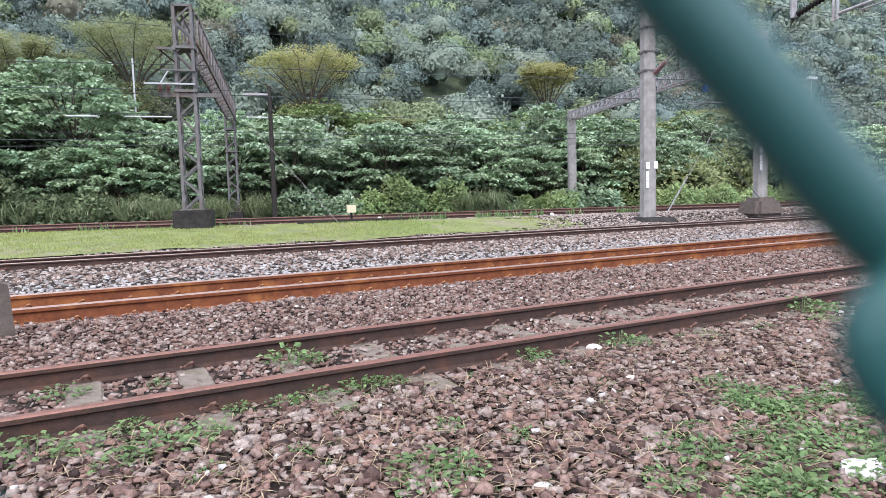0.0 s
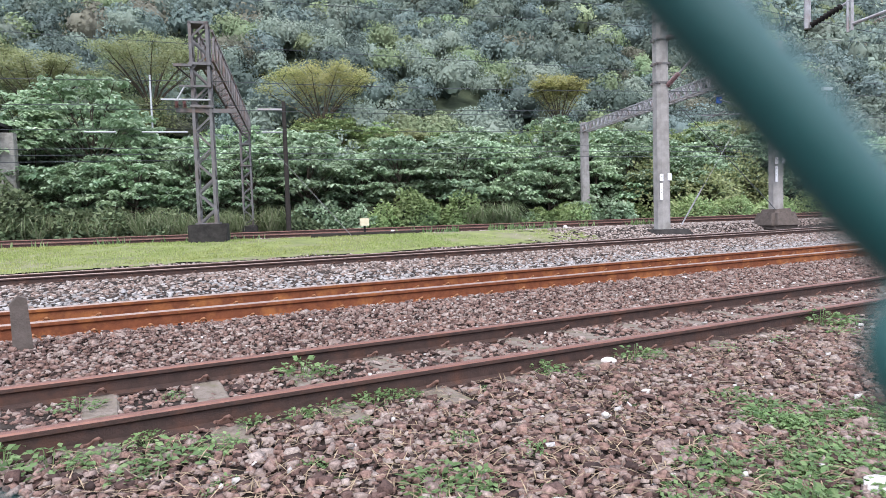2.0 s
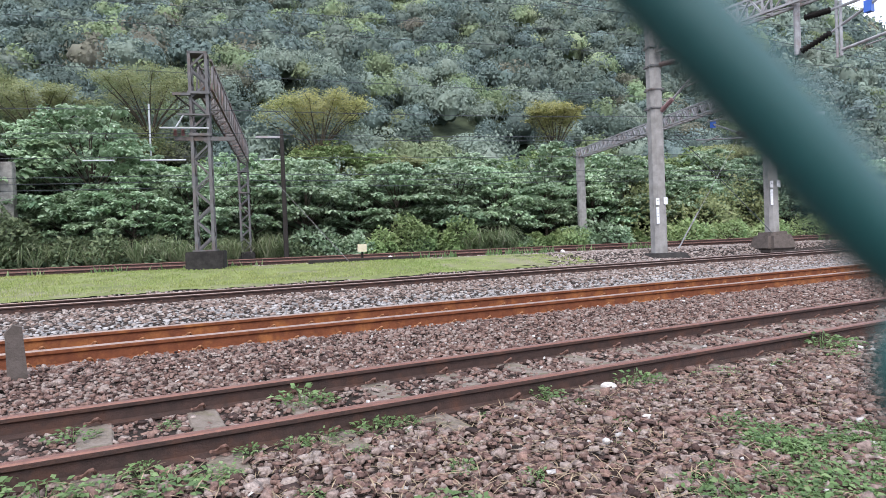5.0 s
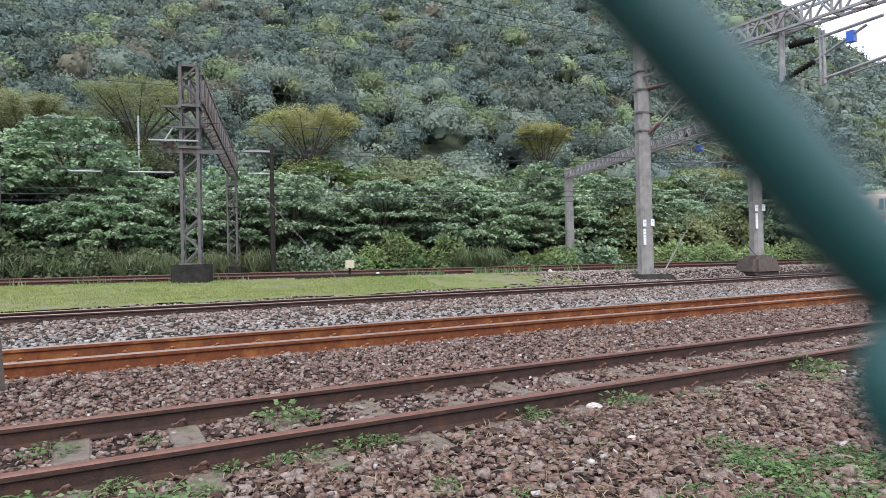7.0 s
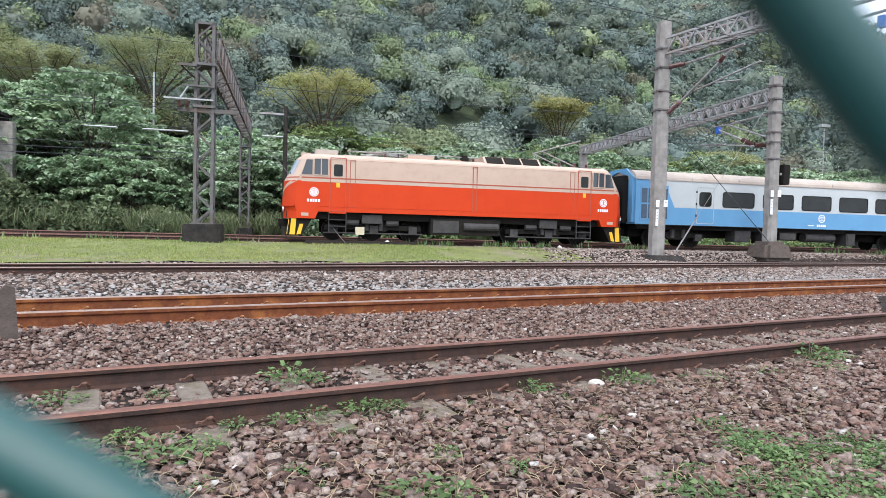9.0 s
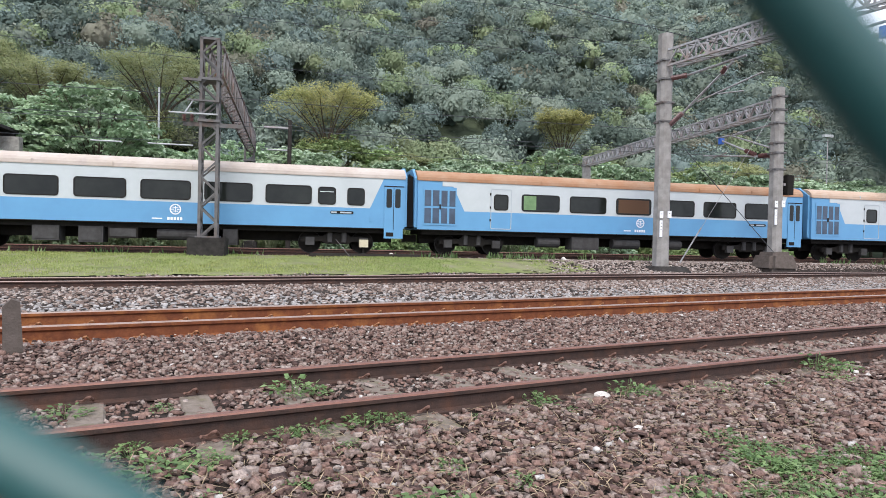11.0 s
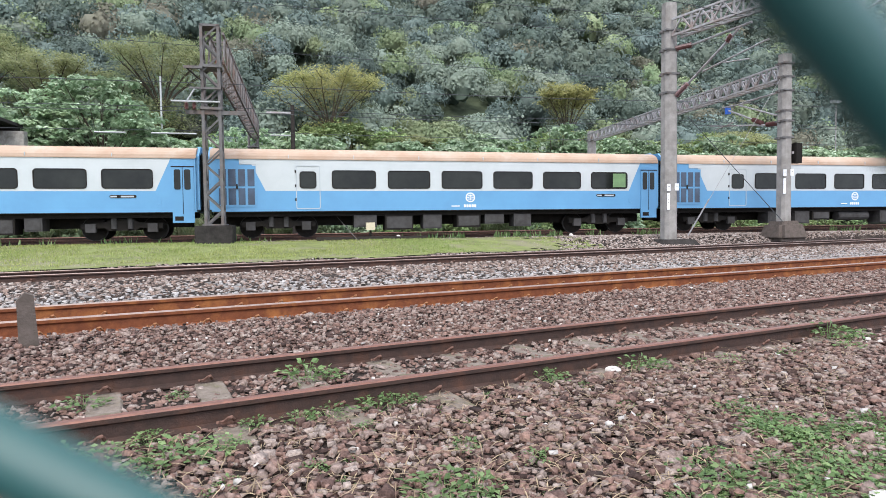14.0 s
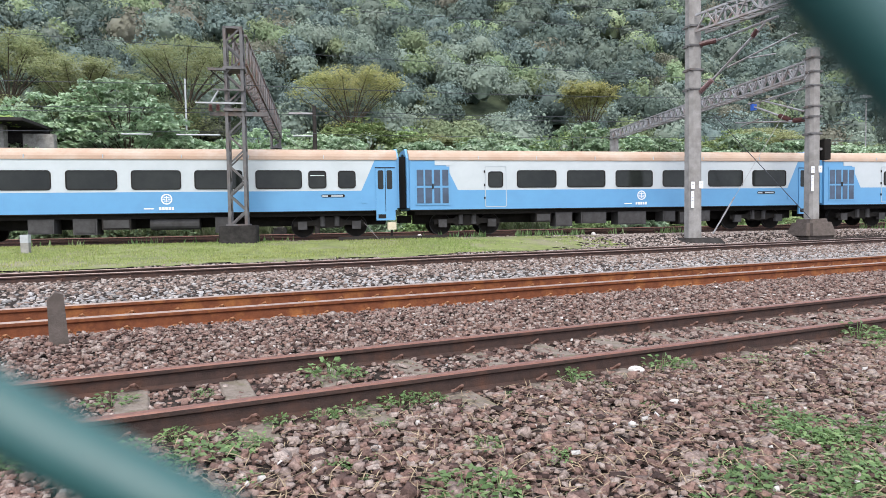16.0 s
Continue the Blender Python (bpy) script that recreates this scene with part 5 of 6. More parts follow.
def shrub(seed, material, r, h, leaves, leaf):
    rng = np.random.default_rng(seed)
    t = thing("shrub", Matrix(), "", "shrub")
    u = unit(rng.normal(0, 1, (leaves, 3)))
    u[:, 2] = np.abs(u[:, 2])
    lumps = unit(rng.normal(0, 1, (6, 3)))
    fine = unit(rng.normal(0, 1, (16, 3)))
    bulge = 0.55 + 0.5 * np.max(np.clip(u @ lumps.T, 0, 1) ** 5, axis=1) + 0.25 * np.max(np.clip(u @ fine.T, 0, 1) ** 14, axis=1)
    c = u * (bulge * rng.uniform(0.75, 1.0, leaves))[:, None] * np.array([r, r, h])
    way = unit(u + rng.normal(0, 0.7, (leaves, 3)))
    L = rng.uniform(0.7, 1.3, leaves) * leaf
    v, fs = leaf_arrays(c, way, u + np.array([0, 0, 0.6]), L, L * 0.7)
    raw_mesh("foliage", v, fs, material, t)
    bm = bmesh.new()
    for i in range(6):
        tube(bm, (0, 0, -0.1), Vector(c[i] * 0.9), 0.03, 0.01, 4)
    part("stem", bm, BARK, t)
    return t


def build_bank():
    """The belt of trees behind the far tracks."""
    rng = random.Random(3)
    kinds = [broad_tree("bank_tree", 8.2, 3.4, 540, 20 + i, LEAF_BROAD, leaf=0.34, per=12) for i in range(4)]
    tall = broad_tree("bank_tree", 11.6, 4.6, 900, 31, LEAF_BROAD, leaf=0.34, per=12)
    pale = broad_tree("bank_tree", 8.0, 3.5, 540, 32, LEAF_LIGHT, leaf=0.32, per=11)
    kinds += [tall, pale]
    first = [True] * 6
    words = ["dense broad-leaved tree with large drooping green leaves beside the track"]
    s = -38.0
    spots = []
    while s < 62:
        spots.append((s + rng.uniform(-0.8, 0.8), rng.uniform(47.5, 49.5), rng.uniform(0.78, 0.98)))
        spots.append((s + 1.8 + rng.uniform(-0.8, 0.8), rng.uniform(52, 55), rng.uniform(1.02, 1.2)))
        s += 3.9
    # taller clump on the left
    spots = [p for p in spots if not (-34 < p[0] < -14.6 and p[1] < 51)]
    for q, w in ((-22, 1.35), (-18.2, 1.42), (-14.2, 1.68), (-26, 1.35), (-31, 1.38)):
        spots.append((q, rng.uniform(51.5, 53.5), w))
    # a looser, paler row where the hillside begins
    s = -34.0
    while s < 60:
        spots.append((s + rng.uniform(-1, 1), rng.uniform(60.5, 64.5), rng.uniform(0.75, 1.0)))
        s += 4.4
    for s, n, q in spots:
        i = 5 if n > 60 else 4 if q >= 1.3 else rng.randrange(4)
        q = q / 1.36 if i == 4 else q
        p = at(s, n)
        m = Matrix.Translation((p.x, p.y, ground_z(p.x, p.y))) @ pose(0, 0, 0, 0, 0, rng.uniform(0, 360)) @ Matrix.Diagonal((q * rng.uniform(0.9, 1.15), q, q * rng.uniform(0.92, 1.08), 1))
        if first[i]:
            ob, first[i] = kinds[i], False
            ob.matrix_basis = m
        else:
            ob = copy_thing(kinds[i], Matrix())
            ob.matrix_basis = m
        tagged(ob, "pale green broad-leaved tree at the foot of the hillside" if i == 5 else "tall broad-leaved tree with a domed green crown" if i == 4 else words[0], "tree", "trees of the bank")
    yellow = [(3.6, 66, 15.2, 6.0), (-22.5, 67, 15.2, 5.2), (-13.2, 69, 16.3, 6.6), (30, 66, 14.4, 3.6), (-30, 70, 16.0, 5.4), (47, 60, 12, 5.0), (11, 63, 9.5, 3.6)]
    for i, (s, n, h, sp) in enumerate(yellow):
        t = feathery_tree(h, sp, 40 + i, "flat-topped tree with fine yellowing foliage above the bank" if i in (0, 3) else "flat-topped tree with fine olive-green foliage above the bank", LEAF_YELLOW if i in (0, 3) else LEAF_OLIVE)
        p = at(s, n)
        t.matrix_basis = Matrix.Translation((p.x, p.y, ground_z(p.x, p.y) - 3.0))
    # light climbers and shrubs at the foot of the bank
    more = []
    for i in range(46):
        s = -30 + 1.55 * i + rng.uniform(-0.7, 0.7)
        light = 4 < s < 22 or s > 27
        r = rng.uniform(0.8, 1.7)
        # left shrubs take the leaves with tree shade in their colour
        more.append((s, rng.uniform(43.6, 46.0), r, r * rng.uniform(0.7, 1.3), LEAF_LIGHT if light and rng.random() < 0.6 else LEAF_SHADE if s < 1 else LEAF_BROAD, 0.26, int(420 * r * r)))
    for i, (s, n, r, h, m, lf, k) in enumerate([(9, 44.5, 2.4, 3.3, LEAF_LIGHT, 0.26, 1900), (-16.5, 43.6, 2.0, 3.3, LEAF_SHADE, 0.32, 1100), (-17.2, 44.6, 2.3, 4.9, LEAF_SHADE, 0.32, 1500), (-19.5, 43.4, 2.2, 3.0, LEAF_SHADE, 0.32, 1100), (-13.2, 44, 2.0, 2.6, LEAF_SHADE, 0.32, 900), (-11, 43.8, 1.8, 2.2, LEAF_SHADE, 0.3, 800), (12, 44, 2.0, 2.3, LEAF_LIGHT, 0.24, 1300), (6.3, 44.5, 1.6, 1.7, LEAF_LIGHT, 0.24, 900), (15.2, 44, 1.5, 1.2, LEAF_LIGHT, 0.22, 800), (20.5, 43, 1.6, 1.2, LEAF_LIGHT, 0.22, 800), (31, 39, 1.9, 2.0, LEAF_LIGHT, 0.22, 900), (35, 39.5, 2.0, 1.7, LEAF_LIGHT, 0.22, 900), (28.5, 40, 1.7, 1.6, LEAF_LIGHT, 0.22, 800), (39.5, 40, 2.4, 1.6, LEAF_LIGHT, 0.22, 900), (-8, 44, 2.2, 1.7, LEAF_SHADE, 0.3, 900), (-18, 44, 2.6, 2.3, LEAF_SHADE, 0.32, 1000), (-23, 45, 2.6, 2.6, LEAF_SHADE, 0.32, 1000), (24.5, 45, 2.2, 2.2, LEAF_BROAD, 0.3, 900), (-3.5, 45.5, 1.8, 2.0, LEAF_SHADE, 0.3, 800), (1.5, 45.5, 2.4, 2.2, LEAF_BROAD, 0.3, 900), (33, 45, 3.6, 5.2, LEAF_OLIVE, 0.3, 2600), (38.5, 46, 3.6, 4.6, LEAF_OLIVE, 0.3, 2400), (29, 47, 3.2, 5.6, LEAF_OLIVE, 0.3, 2400)] + more):
        t = shrub(60 + i, m, r, h, k, lf)
        p = at(s, n)
        t.matrix_basis = Matrix.Translation((p.x, p.y, ground_z(p.x, p.y)))
        tagged(t, "bright green climber-covered shrub at the foot of the bank" if m is LEAF_LIGHT else "dark green shrub at the foot of the bank", "shrub", "shrubs of the bank")


def blades(name, spots, height, material, seed, label, width=0.02, category="grass"):
    rng = np.random.default_rng(seed)
    k = len(spots)
    ang = rng.uniform(0, math.tau, k)
    lean = rng.uniform(0.15, 0.8, k)
    way = np.stack([np.cos(ang) * lean, np.sin(ang) * lean, np.ones(k)], 1)
    up = np.stack([-np.sin(ang), np.cos(ang), np.zeros(k)], 1)
    L = rng.uniform(0.5, 1.2, k) * height
    v, fs = leaf_arrays(spots, way, np.cross(up, way), L, np.full(k, width))
    ob = raw_mesh(name, v, fs, material)
    return tagged(ob, label, category, kind="stuff")


def build_turf():
    """The thin turf under the grass, with a ragged edge."""
    verts, faces, index = [], [], {}
    d = 0.16

    def corner(i, j):
        if (i, j) not in index:
            x, y = -26 + i * d, 17 + j * d
            index[i, j] = len(verts)
            verts.append((x, y, ground_z(x, y) + 0.03 + 0.012 * noise.noise((x * 2, y * 2, 1))))
        return index[i, j]
    for i in range(275):
        for j in range(90):
            x, y = -26 + i * d, 17 + j * d
            edge = (24.4 - 0.2334 * x) / 0.972
            ragged = 0.6 * patch(x, y, 0.5, 9) + 0.5 * patch(x, y, 1.7, 2) + 0.3 * patch(x, y, 5, 4)
            if 17.7 + ragged < y < edge and x < 14.5 + 5 * ragged + 2 * patch(x, y, 3, 6):
                faces.append((corner(i, j), corner(i + 1, j), corner(i + 1, j + 1), corner(i, j + 1)))
    tagged(raw_mesh("turf", verts, faces, TURF, smooth_faces=True), "thin patchy yellow-green turf between the tracks", "turf", kind="stuff")


def build_grass():
    build_turf()
    rng = np.random.default_rng(8)
    k = 150000
    x, u = rng.uniform(-24, 17, k), rng.random(k)
    y1 = (24.3 - 0.2334 * x) / 0.972
    y = 17.2 + (y1 - 17.2) * u
    dens = np.array([0.8 * patch(a, b, 0.3, 9) + 0.7 * patch(a, b, 1.2, 2) for a, b in zip(x, y)])
    fade = 0.42 - np.clip((x - 11) / 6, 0, 1) * 1.2 - np.clip((18.6 - y) / 1.2, 0, 1) * 0.75
    keep = dens + fade > rng.uniform(0, 0.8, k)
    x, y = x[keep], y[keep]
    p = np.stack([x, y, np.array([ground_z(a, b) for a, b in zip(x, y)]) + 0.02], 1)
    blades("grass", p, 0.075, GRASS_MAT, 1, "short yellow-green grass strip between the tracks", 0.016)
    k = 1900
    s = np.concatenate([rng.uniform(4, 16, k // 3), rng.uniform(-30, 0, k // 3), rng.uniform(22, 40, k // 3)])
    n = rng.uniform(24.2, 25.2, len(s))
    p = np.stack([s * DS.x + n * DN.x, s * DS.y + n * DN.y, np.full(len(s), 0.48)], 1)
    p = p[np.array([patch(a, b, 0.8, 4) > 0.12 for a, b in p[:, :2]])]
    blades("tall_weeds", p, 0.32, LEAF_WEED, 2, "tufts of taller weeds along the far track", 0.06, "weeds")
    # reeds at the foot of the bank, in arching tufts
    k, per = 150, 34
    s, n = np.concatenate([rng.uniform(-34, 0, k - 22), rng.uniform(12, 16, 22)]), rng.uniform(42.2, 44.2, k)
    c = np.repeat(np.stack([s * DS.x + n * DN.x, s * DS.y + n * DN.y, np.full(k, 0.45)], 1), per, 0)
    c[:, :2] += rng.normal(0, 0.12, (len(c), 2))
    ang = rng.uniform(0, math.tau, len(c))
    lean = rng.uniform(0.1, 0.75, len(c))
    way = np.stack([np.cos(ang) * lean, np.sin(ang) * lean, np.ones(len(c))], 1)
    L = rng.uniform(0.5, 1.15, len(c)) * np.repeat(rng.uniform(1.0, 2.0, k), per)
    mat_reed = leaf_mat("reed_blades", [(0.1, 0.14, 0.06), (0.17, 0.22, 0.1), (0.26, 0.27, 0.17)])
    v1, f1 = leaf_arrays(c, way, np.tile([[0.0, -1.0, 0.3]], (len(c), 1)), L, np.full(len(c), 0.05))
    tip = c + unit(way) * (L * 0.9)[:, None]
    way2 = np.stack([np.cos(ang), np.sin(ang), rng.uniform(-0.9, 0.1, len(c))], 1)
    v2, f2 = leaf_arrays(tip, way2, np.tile([[0.0, 0.0, 1.0]], (len(c), 1)), L * 0.6, np.full(len(c), 0.05))
    tagged(raw_mesh("reeds", np.concatenate([v1, v2]), np.concatenate([f1, f2 + len(v1)]), mat_reed), "arching tufts of long pale reeds in front of the trees", "reeds", kind="stuff")


def weed(seed, k, r, h):
    rng = np.random.default_rng(seed)
    t = thing("weed", Matrix(), "low green weed growing through the ballast", "weed", "weeds in the ballast")
    ang = rng.uniform(0, math.tau, k)
    rr = r * np.sqrt(rng.random(k))
    c = np.stack([rr * np.cos(ang), rr * np.sin(ang), h * rng.uniform(0.25, 1, k) * (1 - 0.5 * rr / r)], 1)
    a2 = ang + rng.normal(0, 0.9, k)
    way = np.stack([np.cos(a2), np.sin(a2), rng.uniform(-0.3, 0.5, k)], 1)
    L = rng.uniform(0.024, 0.056, k)
    v, fs = leaf_arrays(c, way, np.array([[0, 0, 1.0]]) + rng.normal(0, 0.45, (k, 3)), L, L * 0.55)
    raw_mesh("leaves", v, fs, LEAF_WEED, t)
    bm = bmesh.new()
    for i in range(0, k, 5):
        tube(bm, (c[i][0] * 0.3, c[i][1] * 0.3, -0.02), Vector(c[i]), 0.003, 0.002, 3)
    tagged(part("stalk", bm, LEAF_WEED, t), kind="stuff")
    return t


def build_weeds():
    rng = random.Random(4)
    kinds = [weed(80 + i, 74, 0.15, 0.12) for i in range(3)]
    first = [True] * 3
    spots = [(-0.6, 3.7, 1.1), (-0.75, 3.55, 1.0), (0.62, 3.7, 0.7), (0.05, 3.72, 0.7), (1.5, 3.74, 0.7), (1.62, 3.7, 0.6), (2.1, 3.6, 0.4), (-0.38, 3.6, 1.2), (-0.15, 3.55, 0.9), (0.13, 3.3, 1.2), (0.2, 3.45, 1.0), (0.0, 3.2, 0.9), (0.4, 3.4, 0.9), (1.16, 4.68, 1.4), (1.3, 4.6, 1.0), (-0.32, 4.66, 1.0), (0.25, 4.6, 0.6), (1.37, 3.72, 1.0), (1.05, 3.68, 0.8), (0.85, 3.66, 0.7), (2.75, 3.72, 0.9), (3.54, 3.66, 1.1), (3.7, 3.62, 0.8), (6.06, 3.73, 1.5), (6.2, 3.55, 1.1), (5.7, 3.3, 0.8), (1.19, 2.4, 1.2), (1.12, 2.25, 1.0), (1.3, 2.3, 0.9), (1.49, 2.79, 0.7), (1.75, 2.5, 0.6), (4.4, 3.5, 0.7), (5.0, 3.4, 0.7), (0.75, 2.9, 0.5), (0.95, 2.9, 0.5)]
    for _ in range(118):
        u, v = rng.random(), rng.random()
        spots.append((1.8 + 1.25 * u + 0.85 * v + rng.gauss(0, 0.1), 1.55 + 0.85 * u - 0.4 * v + rng.gauss(0, 0.1), rng.uniform(0.45, 0.95)))
    for _ in range(60):
        y = rng.uniform(1.5, 3.7)
        spots.append((rng.uniform(0.0 * y, 1.7 * y), y, rng.uniform(0.2, 0.5)))
    for x, y, q in spots:
        i = rng.randrange(3)
        m = pose(x, y, ground_z(x, y) + 0.005, 0, 0, rng.uniform(0, 360)) @ Matrix.Diagonal((q, q, q * rng.uniform(0.7, 1.1), 1))
        if first[i]:
            kinds[i].matrix_basis, first[i] = m, False
        else:
            copy_thing(kinds[i], Matrix()).matrix_basis = m
    # dry stalks lying on the stones
    r2 = np.random.default_rng(31)
    k = 3000
    y = r2.uniform(1.2, 3.7, k)
    x = r2.uniform(-0.1, 1.75, k) ** 1.0 * y
    p = np.stack([x, y, r2.uniform(0.025, 0.05, k)], 1)
    ang = r2.uniform(0, math.tau, k)
    way = np.stack([np.cos(ang), np.sin(ang), r2.uniform(-0.1, 0.25, k)], 1)
    L = r2.uniform(0.05, 0.24, k)
    v, fs = leaf_arrays(p, way, np.tile([[0, 0, 1.0]], (k, 1)), L, np.full(k, 0.0065))
    bm = bmesh.new()
    for _ in range(46):
        y = r2.uniform(1.5, 3.6)
        x, a, q = r2.uniform(0.0, 1.6) * y, r2.uniform(0, math.tau), r2.uniform(0.1, 0.32)
        bend = r2.uniform(-0.5, 0.5)
        pts = [(x + q * f * math.cos(a + bend * f), y + q * f * math.sin(a + bend * f), 0.05 + 0.02 * math.sin(5 * f + a)) for f in (0.0, 0.35, 0.7, 1.0)]
        sweep(bm, pts, 0.0032, 4)
    tagged(part("twigs", bm, TWIG), "thin grey-brown twigs scattered on the ballast", "twigs", kind="stuff")
    tagged(raw_mesh("dry_stalks", v, fs, DRY), "dry straw-coloured stalks lying on the ballast", "dry grass", kind="stuff")


def build_forest():
    """The wooded hillside: separate domed crowns of leaf sprays on lobes, coarser with distance."""
    rng = np.random.default_rng(17)
    kinds = [LEAF_HILL, LEAF_HILL_DEEP, LEAF_HILL_HAZE, LEAF_HILL_PALE, LEAF_HILL_FRESH, LEAF_HILL_BROWN]
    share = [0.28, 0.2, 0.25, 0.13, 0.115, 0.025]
    for lo, hi, cell, per, leaf in ((56, 100, 4.0, 1150, 0.3), (100, 160, 4.3, 440, 0.5), (160, 260, 5.0, 155, 0.88), (260, 432, 7.0, 60, 1.65)):
        a, b = np.meshgrid(np.arange(-230, 430, cell), np.arange(59, 428, cell))
        s = a.ravel() + rng.uniform(-0.42, 0.42, a.size) * cell
        nn = b.ravel() + rng.uniform(-0.42, 0.42, a.size) * cell
        r, phi = np.hypot(s, nn), np.arctan2(s, nn)
        ok = (r >= lo) & (r < hi) & (phi > -0.45) & (phi < 0.99) & (nn < 426)
        s, nn = s[ok], nn[ok]
        n = len(s)
        rad = cell * (0.64 + 0.5 * rng.random(n) ** 1.7)
        z = np.array([hill_rise(p, q) for p, q in zip(s, nn)]) + rng.uniform(0.2, 3.4, n) + 0.35 * rad
        # farther zones get more of the crowns with haze in their colour
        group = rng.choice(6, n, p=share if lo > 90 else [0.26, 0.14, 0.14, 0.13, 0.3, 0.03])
        for g in range(6):
            pick = group == g
            m = int(pick.sum())
            if m == 0:
                continue
            mid = np.stack([s[pick], nn[pick], z[pick]], 1)
            R = rad[pick]
            squash = np.stack([rng.uniform(0.85, 1.2, m), rng.uniform(0.85, 1.2, m), rng.uniform(0.75, 1.2, m)], 1) * R[:, None]
            # seven lobes a crown, spread over its dome
            lobes = unit(rng.normal(0, 1, (m, 7, 3)) * np.array([1, 1, 0.8]))
            lobes[:, :, 2] = np.abs(lobes[:, :, 2]) * 1.15 - 0.25
            lobe_r = rng.uniform(0.22, 0.58, (m, 7))
            who = np.repeat(np.arange(m), per)
            k0 = len(who)
            which = rng.integers(0, 7, m * per)
            u = unit(rng.normal(0, 1, (m * per, 3)))
            u[:, 2] = np.abs(u[:, 2]) * 1.15 - 0.35
            c = lobes[who, which] * 0.72 + u * (lobe_r[who, which] * rng.uniform(0.8, 1.06, m * per))[:, None]
            # between the lobes: the rest of the dome, and a few larger leaves deep inside
            dome, deep = rng.random(k0) < 0.3, rng.random(k0) < 0.05
            bump = 0.86 + 0.16 * np.sin(u[:, 0] * 6 + who) * np.cos(u[:, 1] * 5 + who * 1.7)
            c = np.where(dome[:, None], u * (bump * rng.uniform(0.85, 1.0, k0))[:, None], c)
            c = np.where(deep[:, None], u * 0.62, c)
            c = mid[who] + c * squash[who]
            k = len(c)
            way = unit(np.cross(u, rng.normal(0, 1, (k, 3))) + np.array([0, 0, -0.35]))
            L = leaf * rng.uniform(0.65, 1.35, k) * (R[who] / (cell * 0.6)) ** 0.5 * np.where(deep, 1.5, 1.0)
            v, fs = leaf_arrays(c, way, u + np.array([0, 0, 0.5]) + rng.normal(0, 0.25, (k, 3)), L, L * 0.66)
            # the closed inside of each crown: a lumpy dome of the same foliage
            seg, rows = 7, 4
            lat = np.linspace(-1.1, 1.35, rows + 1)[None, :, None] + np.zeros((m, 1, seg))
            lon = (np.arange(seg) * math.tau / seg)[None, None, :] + rng.uniform(0, 6, (m, 1, 1)) + np.zeros((1, rows + 1, 1))
            q = 0.5 * rng.uniform(0.6, 1.2, (m, rows + 1, seg))
            core = np.stack([q * np.cos(lat) * np.cos(lon), q * np.cos(lat) * np.sin(lon), q * np.sin(lat)], -1) * squash[:, None, None, :] + mid[:, None, None, :]
            i, j = np.meshgrid(np.arange(rows), np.arange(seg), indexing="ij")
            quad = np.stack([i * seg + j, i * seg + (j + 1) % seg, (i + 1) * seg + (j + 1) % seg, (i + 1) * seg + j], -1).reshape(1, -1, 4)
            cells = quad + (np.arange(m) * (rows + 1) * seg)[:, None, None] + len(v)
            v, fs = np.concatenate([v, core.reshape(-1, 3)]), np.concatenate([fs, cells.reshape(-1, 4)])
            turn = lambda p: np.stack([p[:, 0] * DS.x + p[:, 1] * DN.x, p[:, 0] * DS.y + p[:, 1] * DN.y, p[:, 2]], 1)
            words = {4: "fresh green crowns among the hillside forest", 5: "a few brownish crowns in the hillside forest"}.get(g, "dense green forest of domed crowns on the steep hillside")
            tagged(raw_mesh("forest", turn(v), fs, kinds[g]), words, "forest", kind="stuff")


